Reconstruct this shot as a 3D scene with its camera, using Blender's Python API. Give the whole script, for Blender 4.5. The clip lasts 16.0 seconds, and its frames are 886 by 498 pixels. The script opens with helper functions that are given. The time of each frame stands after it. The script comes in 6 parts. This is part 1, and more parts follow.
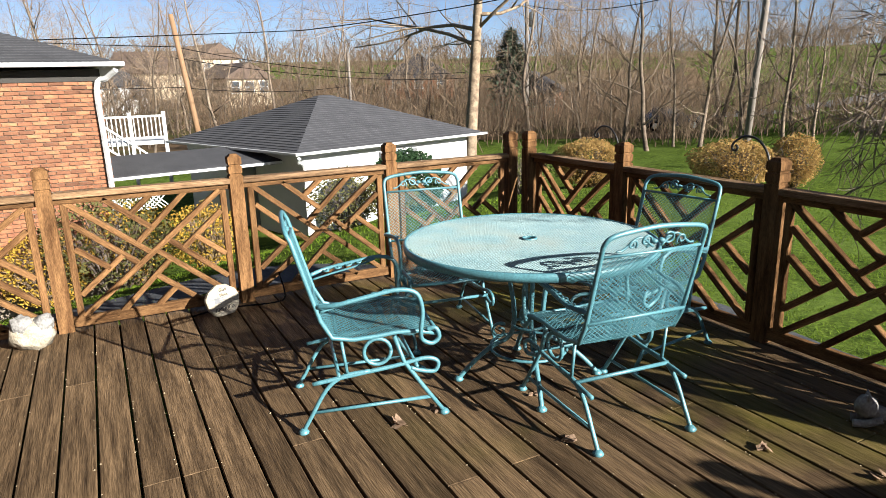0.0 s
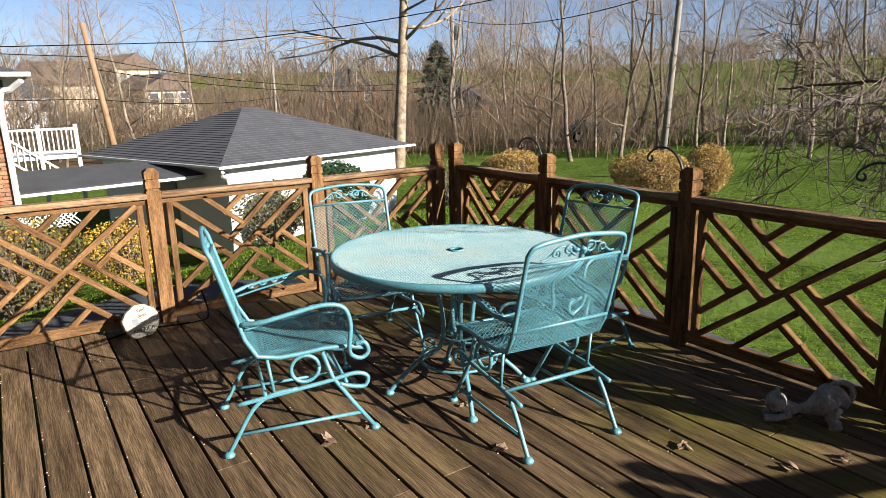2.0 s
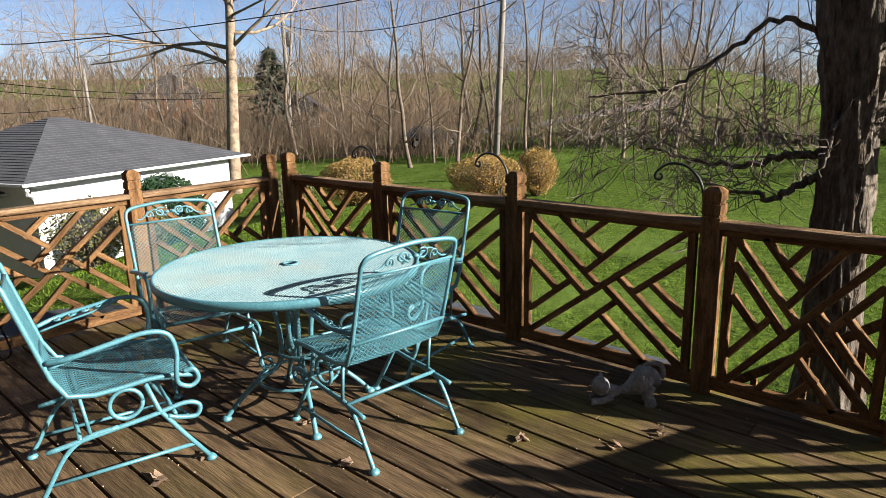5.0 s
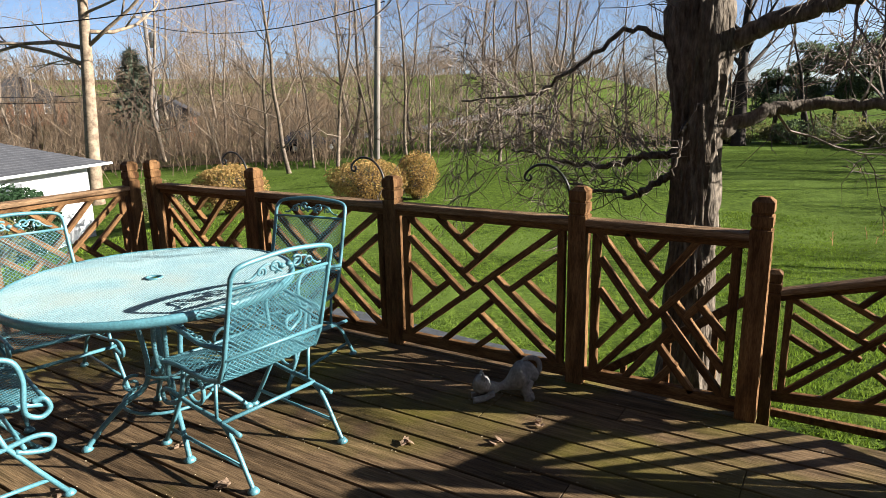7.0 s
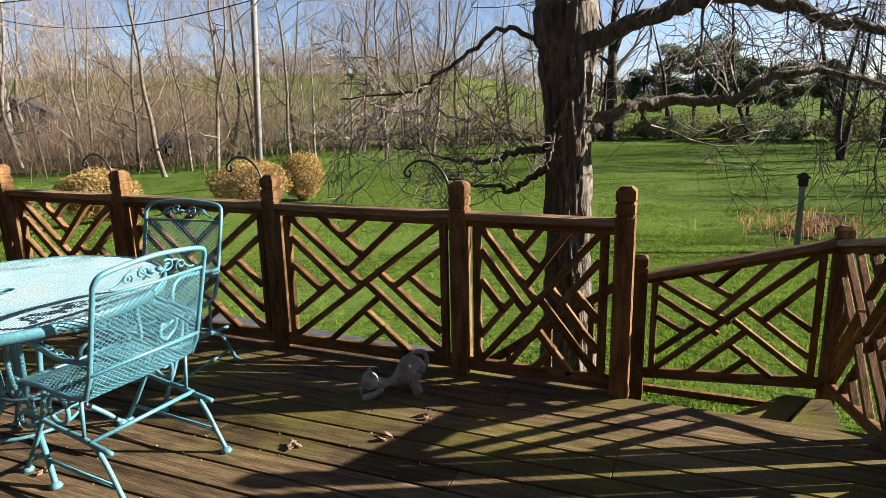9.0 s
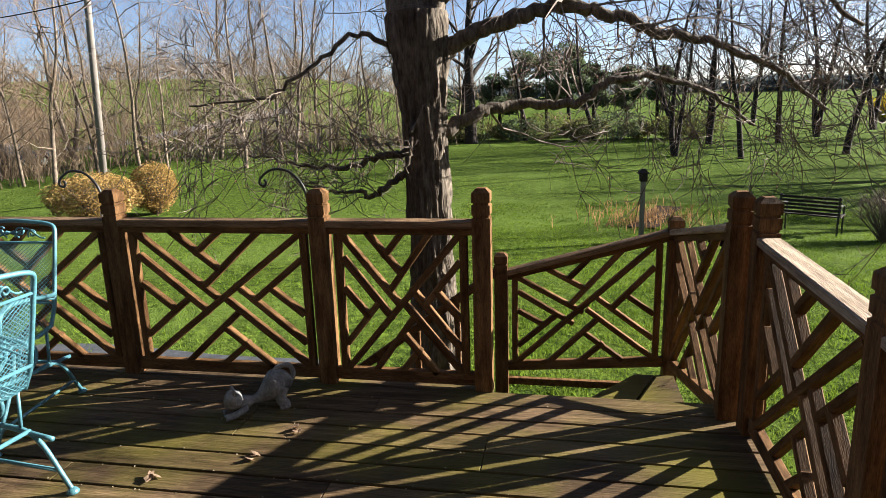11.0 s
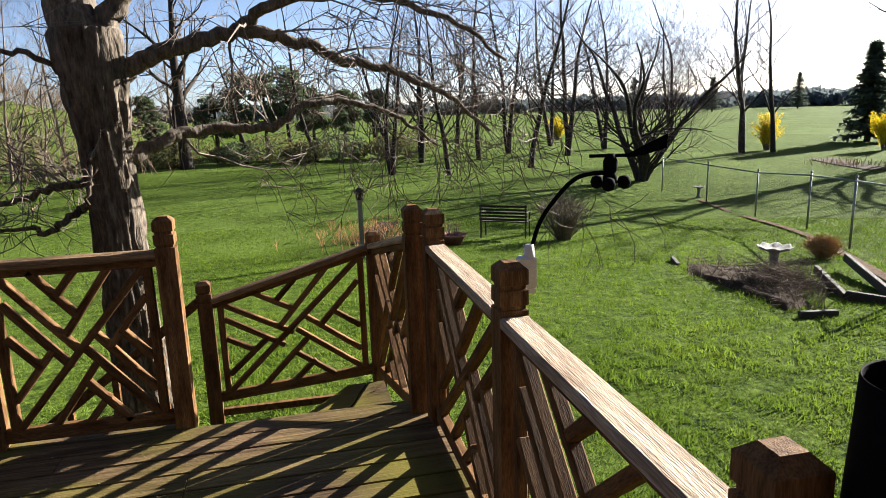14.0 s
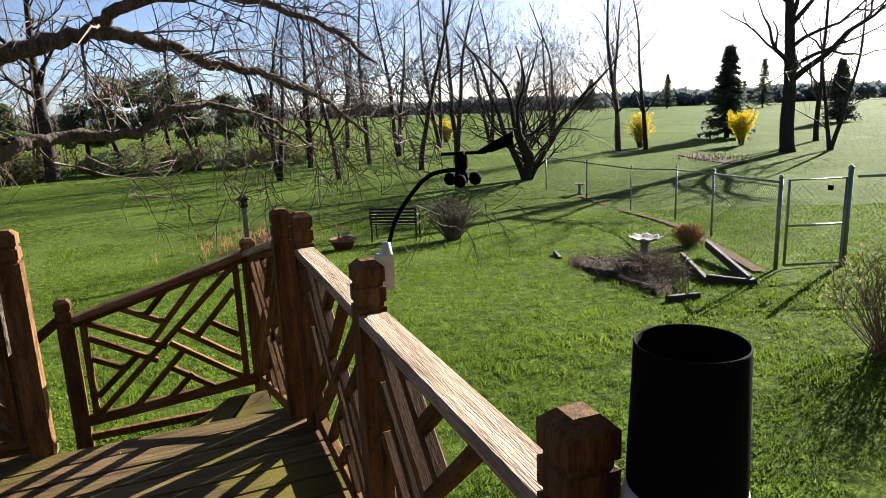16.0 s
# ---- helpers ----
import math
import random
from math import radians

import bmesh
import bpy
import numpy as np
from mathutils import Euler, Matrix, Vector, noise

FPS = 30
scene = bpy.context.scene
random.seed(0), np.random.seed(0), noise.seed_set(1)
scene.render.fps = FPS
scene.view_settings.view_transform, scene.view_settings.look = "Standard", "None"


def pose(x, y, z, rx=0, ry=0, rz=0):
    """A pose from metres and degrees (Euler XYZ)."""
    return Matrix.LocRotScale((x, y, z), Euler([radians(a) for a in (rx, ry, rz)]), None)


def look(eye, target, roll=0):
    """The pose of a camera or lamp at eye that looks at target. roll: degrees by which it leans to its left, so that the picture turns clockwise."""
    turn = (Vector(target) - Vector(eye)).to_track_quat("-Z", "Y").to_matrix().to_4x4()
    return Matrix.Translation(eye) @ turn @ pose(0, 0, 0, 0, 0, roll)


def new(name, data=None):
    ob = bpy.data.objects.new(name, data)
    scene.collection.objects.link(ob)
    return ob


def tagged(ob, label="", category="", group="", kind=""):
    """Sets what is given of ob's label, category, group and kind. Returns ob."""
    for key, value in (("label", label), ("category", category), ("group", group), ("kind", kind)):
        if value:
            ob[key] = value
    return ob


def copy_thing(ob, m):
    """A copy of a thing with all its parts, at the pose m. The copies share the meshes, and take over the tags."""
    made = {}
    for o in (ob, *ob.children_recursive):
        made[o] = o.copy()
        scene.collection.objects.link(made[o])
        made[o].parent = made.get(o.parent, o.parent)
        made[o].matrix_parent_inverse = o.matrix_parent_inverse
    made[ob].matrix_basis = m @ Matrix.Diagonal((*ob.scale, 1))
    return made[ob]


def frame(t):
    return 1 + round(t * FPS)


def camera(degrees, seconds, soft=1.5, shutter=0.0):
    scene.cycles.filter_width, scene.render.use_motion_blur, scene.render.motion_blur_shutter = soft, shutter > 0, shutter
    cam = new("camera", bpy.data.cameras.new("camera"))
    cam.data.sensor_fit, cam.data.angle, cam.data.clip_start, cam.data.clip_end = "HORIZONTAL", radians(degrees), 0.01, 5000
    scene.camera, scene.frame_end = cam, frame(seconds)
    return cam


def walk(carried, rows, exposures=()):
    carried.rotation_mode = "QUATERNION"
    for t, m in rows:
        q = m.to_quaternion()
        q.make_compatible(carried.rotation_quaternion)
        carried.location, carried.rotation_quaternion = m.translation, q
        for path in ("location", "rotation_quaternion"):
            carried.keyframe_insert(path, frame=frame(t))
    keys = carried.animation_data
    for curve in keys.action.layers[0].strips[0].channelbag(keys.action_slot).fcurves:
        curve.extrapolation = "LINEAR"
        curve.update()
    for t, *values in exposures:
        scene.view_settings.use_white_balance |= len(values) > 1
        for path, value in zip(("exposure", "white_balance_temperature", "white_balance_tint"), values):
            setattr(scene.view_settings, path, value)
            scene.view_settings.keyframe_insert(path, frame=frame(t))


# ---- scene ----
cam = camera(68.2, 16.0, 0.55)
PATH = [
    (0, (0.437, 0.4, 1.544), (1.33, 2.118, 1.043), -1.5),
    (0.5, (0.444, 0.398, 1.546), (1.36, 2.106, 1.051), -1.6),
    (1, (0.447, 0.395, 1.541), (1.406, 2.083, 1.062), -1.5),
    (1.5, (0.452, 0.397, 1.548), (1.481, 2.044, 1.069), -1.5),
    (2, (0.455, 0.395, 1.547), (1.533, 2.012, 1.075), -1.3),
    (2.5, (0.46, 0.393, 1.551), (1.572, 1.989, 1.086), -1.4),
    (3, (0.471, 0.39, 1.549), (1.626, 1.955, 1.086), -1.7),
    (3.5, (0.482, 0.388, 1.548), (1.68, 1.923, 1.089), -1.9),
    (4, (0.496, 0.383, 1.553), (1.761, 1.861, 1.092), -1.8),
    (4.5, (0.505, 0.378, 1.553), (1.841, 1.796, 1.097), -1.8),
    (5, (0.512, 0.374, 1.555), (1.945, 1.69, 1.093), -1.4),
    (5.2, (0.503, 0.373, 1.555), (1.976, 1.643, 1.089), -1.2),
    (7.5, (0.553, 0.333, 1.551), (2.225, 1.32, 1.074), -1.4),
    (8, (0.553, 0.309, 1.554), (2.264, 1.216, 1.052), -1.4),
    (8.2, (0.546, 0.308, 1.549), (2.282, 1.168, 1.053), -1.4),
    (10.3, (0.573, 0.279, 1.536), (2.432, 0.842, 1.06), -1.6),
    (10.5, (0.574, 0.27, 1.547), (2.447, 0.775, 1.063), -1.7),
    (11, (0.559, 0.263, 1.545), (2.47, 0.629, 1.08), -1.8),
    (11.5, (0.543, 0.259, 1.54), (2.477, 0.453, 1.068), -1.7),
    (12, (0.527, 0.255, 1.544), (2.473, 0.313, 1.087), -1.9),
    (12.5, (0.511, 0.219, 1.55), (2.458, 0.144, 1.101), -1.7),
    (13, (0.517, 0.151, 1.553), (2.456, -0.01, 1.089), -1.5),
    (13.5, (0.505, 0.095, 1.554), (2.43, -0.216, 1.109), -1.3),
    (14, (0.467, 0.053, 1.549), (2.374, -0.376, 1.124), -1.7),
    (14.5, (0.438, 0.009, 1.544), (2.328, -0.502, 1.137), -1.4),
    (15, (0.41, -0.03, 1.542), (2.263, -0.659, 1.131), -2.1),
    (15.5, (0.394, -0.048, 1.541), (2.222, -0.738, 1.112), -2.5),
    (16, (0.392, -0.056, 1.536), (2.205, -0.785, 1.11), -2.4),
]
walk(cam, [(t, look(eye, target, roll)) for t, eye, target, roll in PATH],
     [(0, 2.0), (4, 2.0), (8, 2.3), (11, 2.42), (13, 2.5), (16, 2.35)])

# ---- world, sun, exposure ----
SUN_TO = Vector((0.42, -0.907, 0.39)).normalized()
world = bpy.data.worlds.new("sky")
scene.world = world
world.use_nodes = True
wn = world.node_tree.nodes
sky = wn.new("ShaderNodeTexSky")
sky.sky_type, sky.sun_disc = "NISHITA", False
sky.sun_elevation, sky.sun_rotation = math.asin(SUN_TO.z), math.atan2(SUN_TO.x, SUN_TO.y)
sky.air_density, sky.dust_density, sky.ozone_density = 0.45, 0.7, 1.0
wn["Background"].inputs["Strength"].default_value = 0.04
world.node_tree.links.new(sky.outputs[0], wn["Background"].inputs["Color"])
sun = new("sun", bpy.data.lights.new("sun", "SUN"))
sun.data.energy, sun.data.angle, sun.data.color = 5.0, radians(0.5), (1.0, 0.95, 0.86)
sun.matrix_world = look(SUN_TO * 60, (0, 0, 0))

# ---- materials ----
MATS = {}


def mat(name, col, rough=0.7, scale=8.0, vary=0.35, col2=None, bump=0.3, fine=60.0, metal=0.0, stretch=(1, 1, 1), rnd=0.0, island=False, spec=0.5, stain=0.0, staincol=(0.05, 0.05, 0.04), stain_from=None):
    """A procedural surface: two scales of noise on the colour, fine relief, an optional change from piece to piece."""
    m = bpy.data.materials.new(name)
    m.use_nodes = True
    nt = m.node_tree
    n, l = nt.nodes, nt.links
    b = n["Principled BSDF"]
    tc = n.new("ShaderNodeTexCoord")
    mp = n.new("ShaderNodeMapping")
    mp.inputs["Scale"].default_value = stretch
    l.new(tc.outputs["Object"], mp.inputs["Vector"])
    src = mp.outputs[0]
    if rnd:
        oi = n.new("ShaderNodeObjectInfo")
        add = n.new("ShaderNodeVectorMath")
        add.operation = "MULTIPLY_ADD"
        comb = n.new("ShaderNodeCombineXYZ")
        l.new(oi.outputs["Random"], comb.inputs[0])
        l.new(oi.outputs["Random"], comb.inputs[1])
        add.inputs[1].default_value = (37, 53, 0)
        l.new(comb.outputs[0], add.inputs[0])
        l.new(src, add.inputs[2])
        src = add.outputs[0]
    a = n.new("ShaderNodeTexNoise")
    a.inputs["Scale"].default_value, a.inputs["Detail"].default_value, a.inputs["Roughness"].default_value = scale, 6, 0.6
    f = n.new("ShaderNodeTexNoise")
    f.inputs["Scale"].default_value, f.inputs["Detail"].default_value = fine, 4
    l.new(src, a.inputs["Vector"])
    l.new(src, f.inputs["Vector"])
    ramp = n.new("ShaderNodeValToRGB")
    c2 = col2 or tuple(c * (1 - vary) for c in col)
    ramp.color_ramp.elements[0].position, ramp.color_ramp.elements[1].position = 0.32, 0.68
    ramp.color_ramp.elements[0].color, ramp.color_ramp.elements[1].color = (*c2, 1), (*col, 1)
    l.new(a.outputs[0], ramp.inputs[0])
    mix = n.new("ShaderNodeMix")
    mix.data_type, mix.blend_type = "RGBA", "MULTIPLY"
    mix.inputs["Factor"].default_value = 1.0
    fr = n.new("ShaderNodeMapRange")
    fr.inputs["From Min"].default_value, fr.inputs["From Max"].default_value = 0.3, 0.7
    fr.inputs["To Min"].default_value, fr.inputs["To Max"].default_value = 1 - vary * 0.8, 1 + vary * 0.4
    l.new(f.outputs[0], fr.inputs["Value"])
    l.new(ramp.outputs[0], mix.inputs["A"])
    l.new(fr.outputs[0], mix.inputs["B"])
    out = mix.outputs["Result"]
    if rnd or island:
        hv = n.new("ShaderNodeHueSaturation")
        vr = n.new("ShaderNodeMapRange")
        vr.inputs["To Min"].default_value, vr.inputs["To Max"].default_value = 1 - (rnd or 0.3), 1 + (rnd or 0.3)
        if island:
            ge = n.new("ShaderNodeNewGeometry")
            l.new(ge.outputs["Random Per Island"], vr.inputs["Value"])
        else:
            l.new(oi.outputs["Random"], vr.inputs["Value"])
        l.new(vr.outputs[0], hv.inputs["Value"])
        l.new(out, hv.inputs["Color"])
        out = hv.outputs[0]
    if stain:
        sn = n.new("ShaderNodeTexNoise")
        sn.inputs["Scale"].default_value, sn.inputs["Detail"].default_value = stain, 5
        ge2 = n.new("ShaderNodeNewGeometry")
        l.new(ge2.outputs["Position"], sn.inputs["Vector"])
        sr = n.new("ShaderNodeMapRange")
        sr.inputs["From Min"].default_value, sr.inputs["From Max"].default_value = (0.5, 0.68) if stain_from is None else (0.47, 0.68)
        sr.inputs["To Max"].default_value = 0.75
        l.new(sn.outputs[0], sr.inputs["Value"])
        sm = n.new("ShaderNodeMix")
        sm.data_type = "RGBA"
        sm.inputs["B"].default_value = (*staincol, 1)
        if stain_from is None:
            l.new(sr.outputs[0], sm.inputs["Factor"])
        else:
            xyz, grad, both = n.new("ShaderNodeSeparateXYZ"), n.new("ShaderNodeMapRange"), n.new("ShaderNodeMath")
            l.new(ge2.outputs["Position"], xyz.inputs[0])
            l.new(xyz.outputs[0], grad.inputs["Value"])
            grad.inputs["From Min"].default_value, grad.inputs["From Max"].default_value = stain_from
            both.operation = "MULTIPLY"
            l.new(sr.outputs[0], both.inputs[0])
            l.new(grad.outputs[0], both.inputs[1])
            l.new(both.outputs[0], sm.inputs["Factor"])
        l.new(out, sm.inputs["A"])
        out = sm.outputs["Result"]
    l.new(out, b.inputs["Base Color"])
    b.inputs["Roughness"].default_value, b.inputs["Metallic"].default_value = rough, metal
    b.inputs["Specular IOR Level"].default_value = spec
    if bump:
        bp = n.new("ShaderNodeBump")
        bp.inputs["Strength"].default_value, bp.inputs["Distance"].default_value = bump, 0.01
        l.new(f.outputs[0], bp.inputs["Height"])
        l.new(bp.outputs[0], b.inputs["Normal"])
    MATS[name] = m
    return m


def thin(m, share):
    """Lets part of the light through a leaf or a blade."""
    nt = m.node_tree
    b, o = nt.nodes["Principled BSDF"], nt.nodes["Material Output"]
    tr, mx = nt.nodes.new("ShaderNodeBsdfTranslucent"), nt.nodes.new("ShaderNodeMixShader")
    nt.links.new(b.inputs["Base Color"].links[0].from_socket, tr.inputs["Color"])
    mx.inputs[0].default_value = share
    nt.links.new(b.outputs[0], mx.inputs[1])
    nt.links.new(tr.outputs[0], mx.inputs[2])
    nt.links.new(mx.outputs[0], o.inputs["Surface"])


deck_wood = mat("deck_wood", (0.145, 0.095, 0.053), 0.6, 4, 0.6, (0.040, 0.026, 0.015), 0.5, 26, stretch=(7, 0.45, 7), rnd=0.38, spec=0.08, stain=1.1, staincol=(0.12, 0.108, 0.016), stain_from=(1.3, 2.8))
rail_wood = mat("rail_wood", (0.185, 0.1, 0.044), 0.7, 5, 0.55, (0.055, 0.026, 0.011), 0.35, 48, stretch=(6, 6, 0.8), rnd=0.22, spec=0.06)
slat_wood = mat("slat_wood", (0.185, 0.1, 0.044), 0.7, 5, 0.55, (0.055, 0.026, 0.011), 0.35, 48, stretch=(0.8, 6, 6), rnd=0.22, spec=0.06)
cap_wood = mat("cap_wood", (0.27, 0.175, 0.1), 0.7, 5, 0.6, (0.085, 0.045, 0.022), 0.6, 38, stretch=(0.6, 9, 9), rnd=0.15, spec=0.12)
teal = mat("teal_paint", (0.062, 0.172, 0.205), 0.4, 14, 0.3, (0.046, 0.135, 0.165), 0.15, 120, rnd=0.05)
teal_worn = mat("teal_paint_worn", (0.17, 0.25, 0.26), 0.5, 5, 0.3, (0.11, 0.195, 0.22), 0.15, 90, stain=3.2, staincol=(0.165, 0.2, 0.19))
cap_weathered = mat("weathered_cap", (0.46, 0.37, 0.275), 0.75, 5, 0.55, (0.17, 0.115, 0.075), 0.7, 34, stretch=(0.6, 9, 9), rnd=0.1, spec=0.12)
iron = mat("black_iron", (0.0089, 0.0089, 0.0095), 0.45, 20, 0.3, bump=0.2)
black_plastic = mat("black_plastic", (0.004, 0.004, 0.005), 0.8, 20, 0.2, bump=0.05, spec=0.02)
white_plastic = mat("white_plastic", (0.4800, 0.4800, 0.4672), 0.4, 12, 0.1, bump=0.05)
stone = mat("pale_stone", (0.3274, 0.3010, 0.2429), 0.85, 14, 0.35, (0.2376, 0.2006, 0.1478), 0.6, 60)
husk = mat("seed_husk", (0.36, 0.29, 0.19), 0.8, 30, 0.3, bump=0)
grey_stone = mat("grey_stone", (0.22, 0.215, 0.21), 0.85, 16, 0.4, (0.11, 0.105, 0.1), 0.6, 70)
dark_ink = mat("dark_ink", (0.0264, 0.0238, 0.0211), 0.8, 30, 0.3, bump=0)
slate = mat("slate", (0.0560, 0.0600, 0.0680), 0.9, 5, 0.35, bump=0.4, fine=25, rnd=0.15, spec=0.1)
bark = mat("bark", (0.15, 0.122, 0.095), 0.9, 9, 0.5, (0.045, 0.035, 0.027), 1.0, 20, stretch=(3.0, 3.0, 0.9), spec=0.15)
twig = mat("twig_bark", (0.19, 0.155, 0.13), 0.85, 6, 0.4, (0.07, 0.052, 0.045), 0.3, 30, spec=0.15)
wood_bark = mat("woodland_bark", (0.19, 0.15, 0.112), 0.9, 4, 0.4, (0.08, 0.062, 0.05), 0.5, 14, rnd=0.25, spec=0.1)
wood_twig = mat("woodland_twig", (0.215, 0.155, 0.105), 0.9, 3, 0.35, (0.12, 0.085, 0.058), 0, 10, rnd=0.25, spec=0.1)
pale_bark = mat("pale_bark", (0.25, 0.19, 0.13), 0.85, 5, 0.45, (0.1, 0.065, 0.04), 0.5, 12)
dark_bark = mat("dark_bark", (0.0396, 0.0306, 0.0264), 0.9, 5, 0.4, bump=0.5, fine=14, spec=0.15)
purple_twig = mat("reddish_twig", (0.15, 0.1, 0.1), 0.9, 3, 0.35, bump=0, rnd=0.15, spec=0.1)
leaf_yellow = mat("forsythia_bloom", (0.6120, 0.4752, 0.0216), 0.7, 5, 0.3, bump=0, island=True, spec=0.08)
leaf_ochre = mat("ochre_leaf", (0.38, 0.255, 0.095), 0.8, 3, 0.35, (0.24, 0.15, 0.055), bump=0, island=True, spec=0.08)
leaf_green = mat("evergreen_leaf", (0.035, 0.07, 0.03), 0.7, 3, 0.4, (0.02, 0.045, 0.02), bump=0, island=True, spec=0.08)
pine_leaf = mat("pine_leaf", (0.115, 0.145, 0.075), 0.75, 3, 0.4, (0.06, 0.085, 0.042), bump=0, island=True, spec=0.08)
# spruce needles, paler than pine: distance haze is put into the colour
hazed_spruce_leaf = mat("hazed_spruce_leaf", (0.15, 0.19, 0.135), 0.75, 3, 0.4, (0.09, 0.12, 0.085), bump=0, island=True, spec=0.08)
leaf_dull = mat("new_leaf", (0.15, 0.145, 0.055), 0.8, 2, 0.4, bump=0, island=True, spec=0.08)
straw = mat("straw", (0.42, 0.25, 0.11), 0.85, 6, 0.4, (0.24, 0.13, 0.055), 0, 40, spec=0.08)
leaf_mulch = mat("leaf_mulch", (0.12, 0.066, 0.036), 0.95, 12, 0.5, (0.045, 0.026, 0.016), 1.0, 60, spec=0.05)
bud_gold = mat("gold_bud", (0.30, 0.19, 0.03), 0.75, 4, 0.4, (0.2, 0.12, 0.02), bump=0, island=True, spec=0.08)
stalk = mat("grey_stalk", (0.19, 0.145, 0.115), 0.9, 6, 0.4, (0.09, 0.065, 0.05), 0, 40, spec=0.08)
dry_leaf = mat("dry_leaf", (0.34, 0.235, 0.165), 0.8, 8, 0.4, bump=0.3, island=True, spec=0.08)
blade = mat("grass_blade", (0.135, 0.195, 0.022), 0.7, 0.9, 0.35, (0.078, 0.135, 0.014), bump=0, island=True, fine=8, spec=0.04)
for leaf_m in (blade, leaf_yellow, leaf_ochre, leaf_green, pine_leaf, hazed_spruce_leaf, leaf_dull, dry_leaf):
    thin(leaf_m, 0.4)
soil = mat("mulch", (0.055, 0.036, 0.024), 0.95, 9, 0.5, bump=1.0, fine=50, spec=0.05)
brick_m = mat("brick", (0.25, 0.106, 0.05), 0.85, 5, 0.4, (0.14, 0.052, 0.026), 0.4, 50, rnd=0.42)
mortar = mat("mortar", (0.19, 0.155, 0.118), 0.9, 15, 0.25, bump=0.4)
shingle = mat("asphalt_shingle", (0.035, 0.036, 0.042), 0.9, 2.5, 0.4, (0.02, 0.021, 0.026), 0.7, 40, rnd=0.25)
white_paint = mat("white_paint", (0.44, 0.45, 0.46), 0.55, 5, 0.1, bump=0.05)
roof_brown = mat("brown_shingle", (0.09, 0.062, 0.048), 0.9, 2.5, 0.35, bump=0.4, fine=30)
tan_wall = mat("tan_siding", (0.42, 0.34, 0.24), 0.7, 3, 0.15, bump=0.1)
grey_shutter = mat("grey_shutter", (0.1056, 0.1109, 0.1214), 0.6, 8, 0.2)
pole_wood = mat("pole_wood", (0.19, 0.165, 0.145), 0.85, 3, 0.35, bump=0.5, fine=30, stretch=(5, 5, 0.5))
pole_brown = mat("brown_pole_wood", (0.2112, 0.1214, 0.0634), 0.85, 3, 0.3, bump=0.4, fine=30, stretch=(5, 5, 0.5))
link_wire = mat("dull_wire", (0.09, 0.095, 0.09), 0.7, 10, 0.2, bump=0.1, spec=0.1)
galv = mat("galvanised_steel", (0.22, 0.235, 0.235), 0.5, 10, 0.2, metal=0.8, bump=0.1)
road_m = mat("road_asphalt", (0.0845, 0.0845, 0.0845), 0.9, 2, 0.25)
terracotta = mat("terracotta", (0.2112, 0.0792, 0.0422), 0.8, 8, 0.25)
timber = mat("bed_timber", (0.034, 0.028, 0.022), 0.85, 6, 0.4, bump=0.5, stretch=(1, 6, 6))
glass = bpy.data.materials.new("window_glass")
glass.use_nodes = True
gb = glass.node_tree.nodes["Principled BSDF"]
gb.inputs["Base Color"].default_value, gb.inputs["Roughness"].default_value = (0.05, 0.06, 0.07, 1), 0.08
# kept dark so the unseen house throws little light back onto the deck
blocker_siding = mat("blocker_siding", (0.06, 0.045, 0.04), 0.9, 6, 0.3, bump=0.3, spec=0.1)
car_paint = mat("car_paint", (0.03, 0.032, 0.036), 0.25, 10, 0.1, bump=0)
grass_ground = mat("lawn", (0.10, 0.145, 0.022), 0.95, 6.0, 0.6, (0.018, 0.036, 0.007), 1.0, 24, stain=0.3, staincol=(0.085, 0.125, 0.026), spec=0.02)
gn, gl = grass_ground.node_tree.nodes, grass_ground.node_tree.links
tuft = gn.new("ShaderNodeTexNoise")
tuft.inputs["Scale"].default_value, tuft.inputs["Detail"].default_value, tuft.inputs["Roughness"].default_value = 5.5, 8, 0.72
gl.new(gn["Texture Coordinate"].outputs["Object"], tuft.inputs["Vector"])
lift = gn.new("ShaderNodeBump")
lift.inputs["Strength"].default_value, lift.inputs["Distance"].default_value = 0.9, 0.1
gl.new(tuft.outputs[0], lift.inputs["Height"])
gl.new(lift.outputs[0], gn["Principled BSDF"].inputs["Normal"])


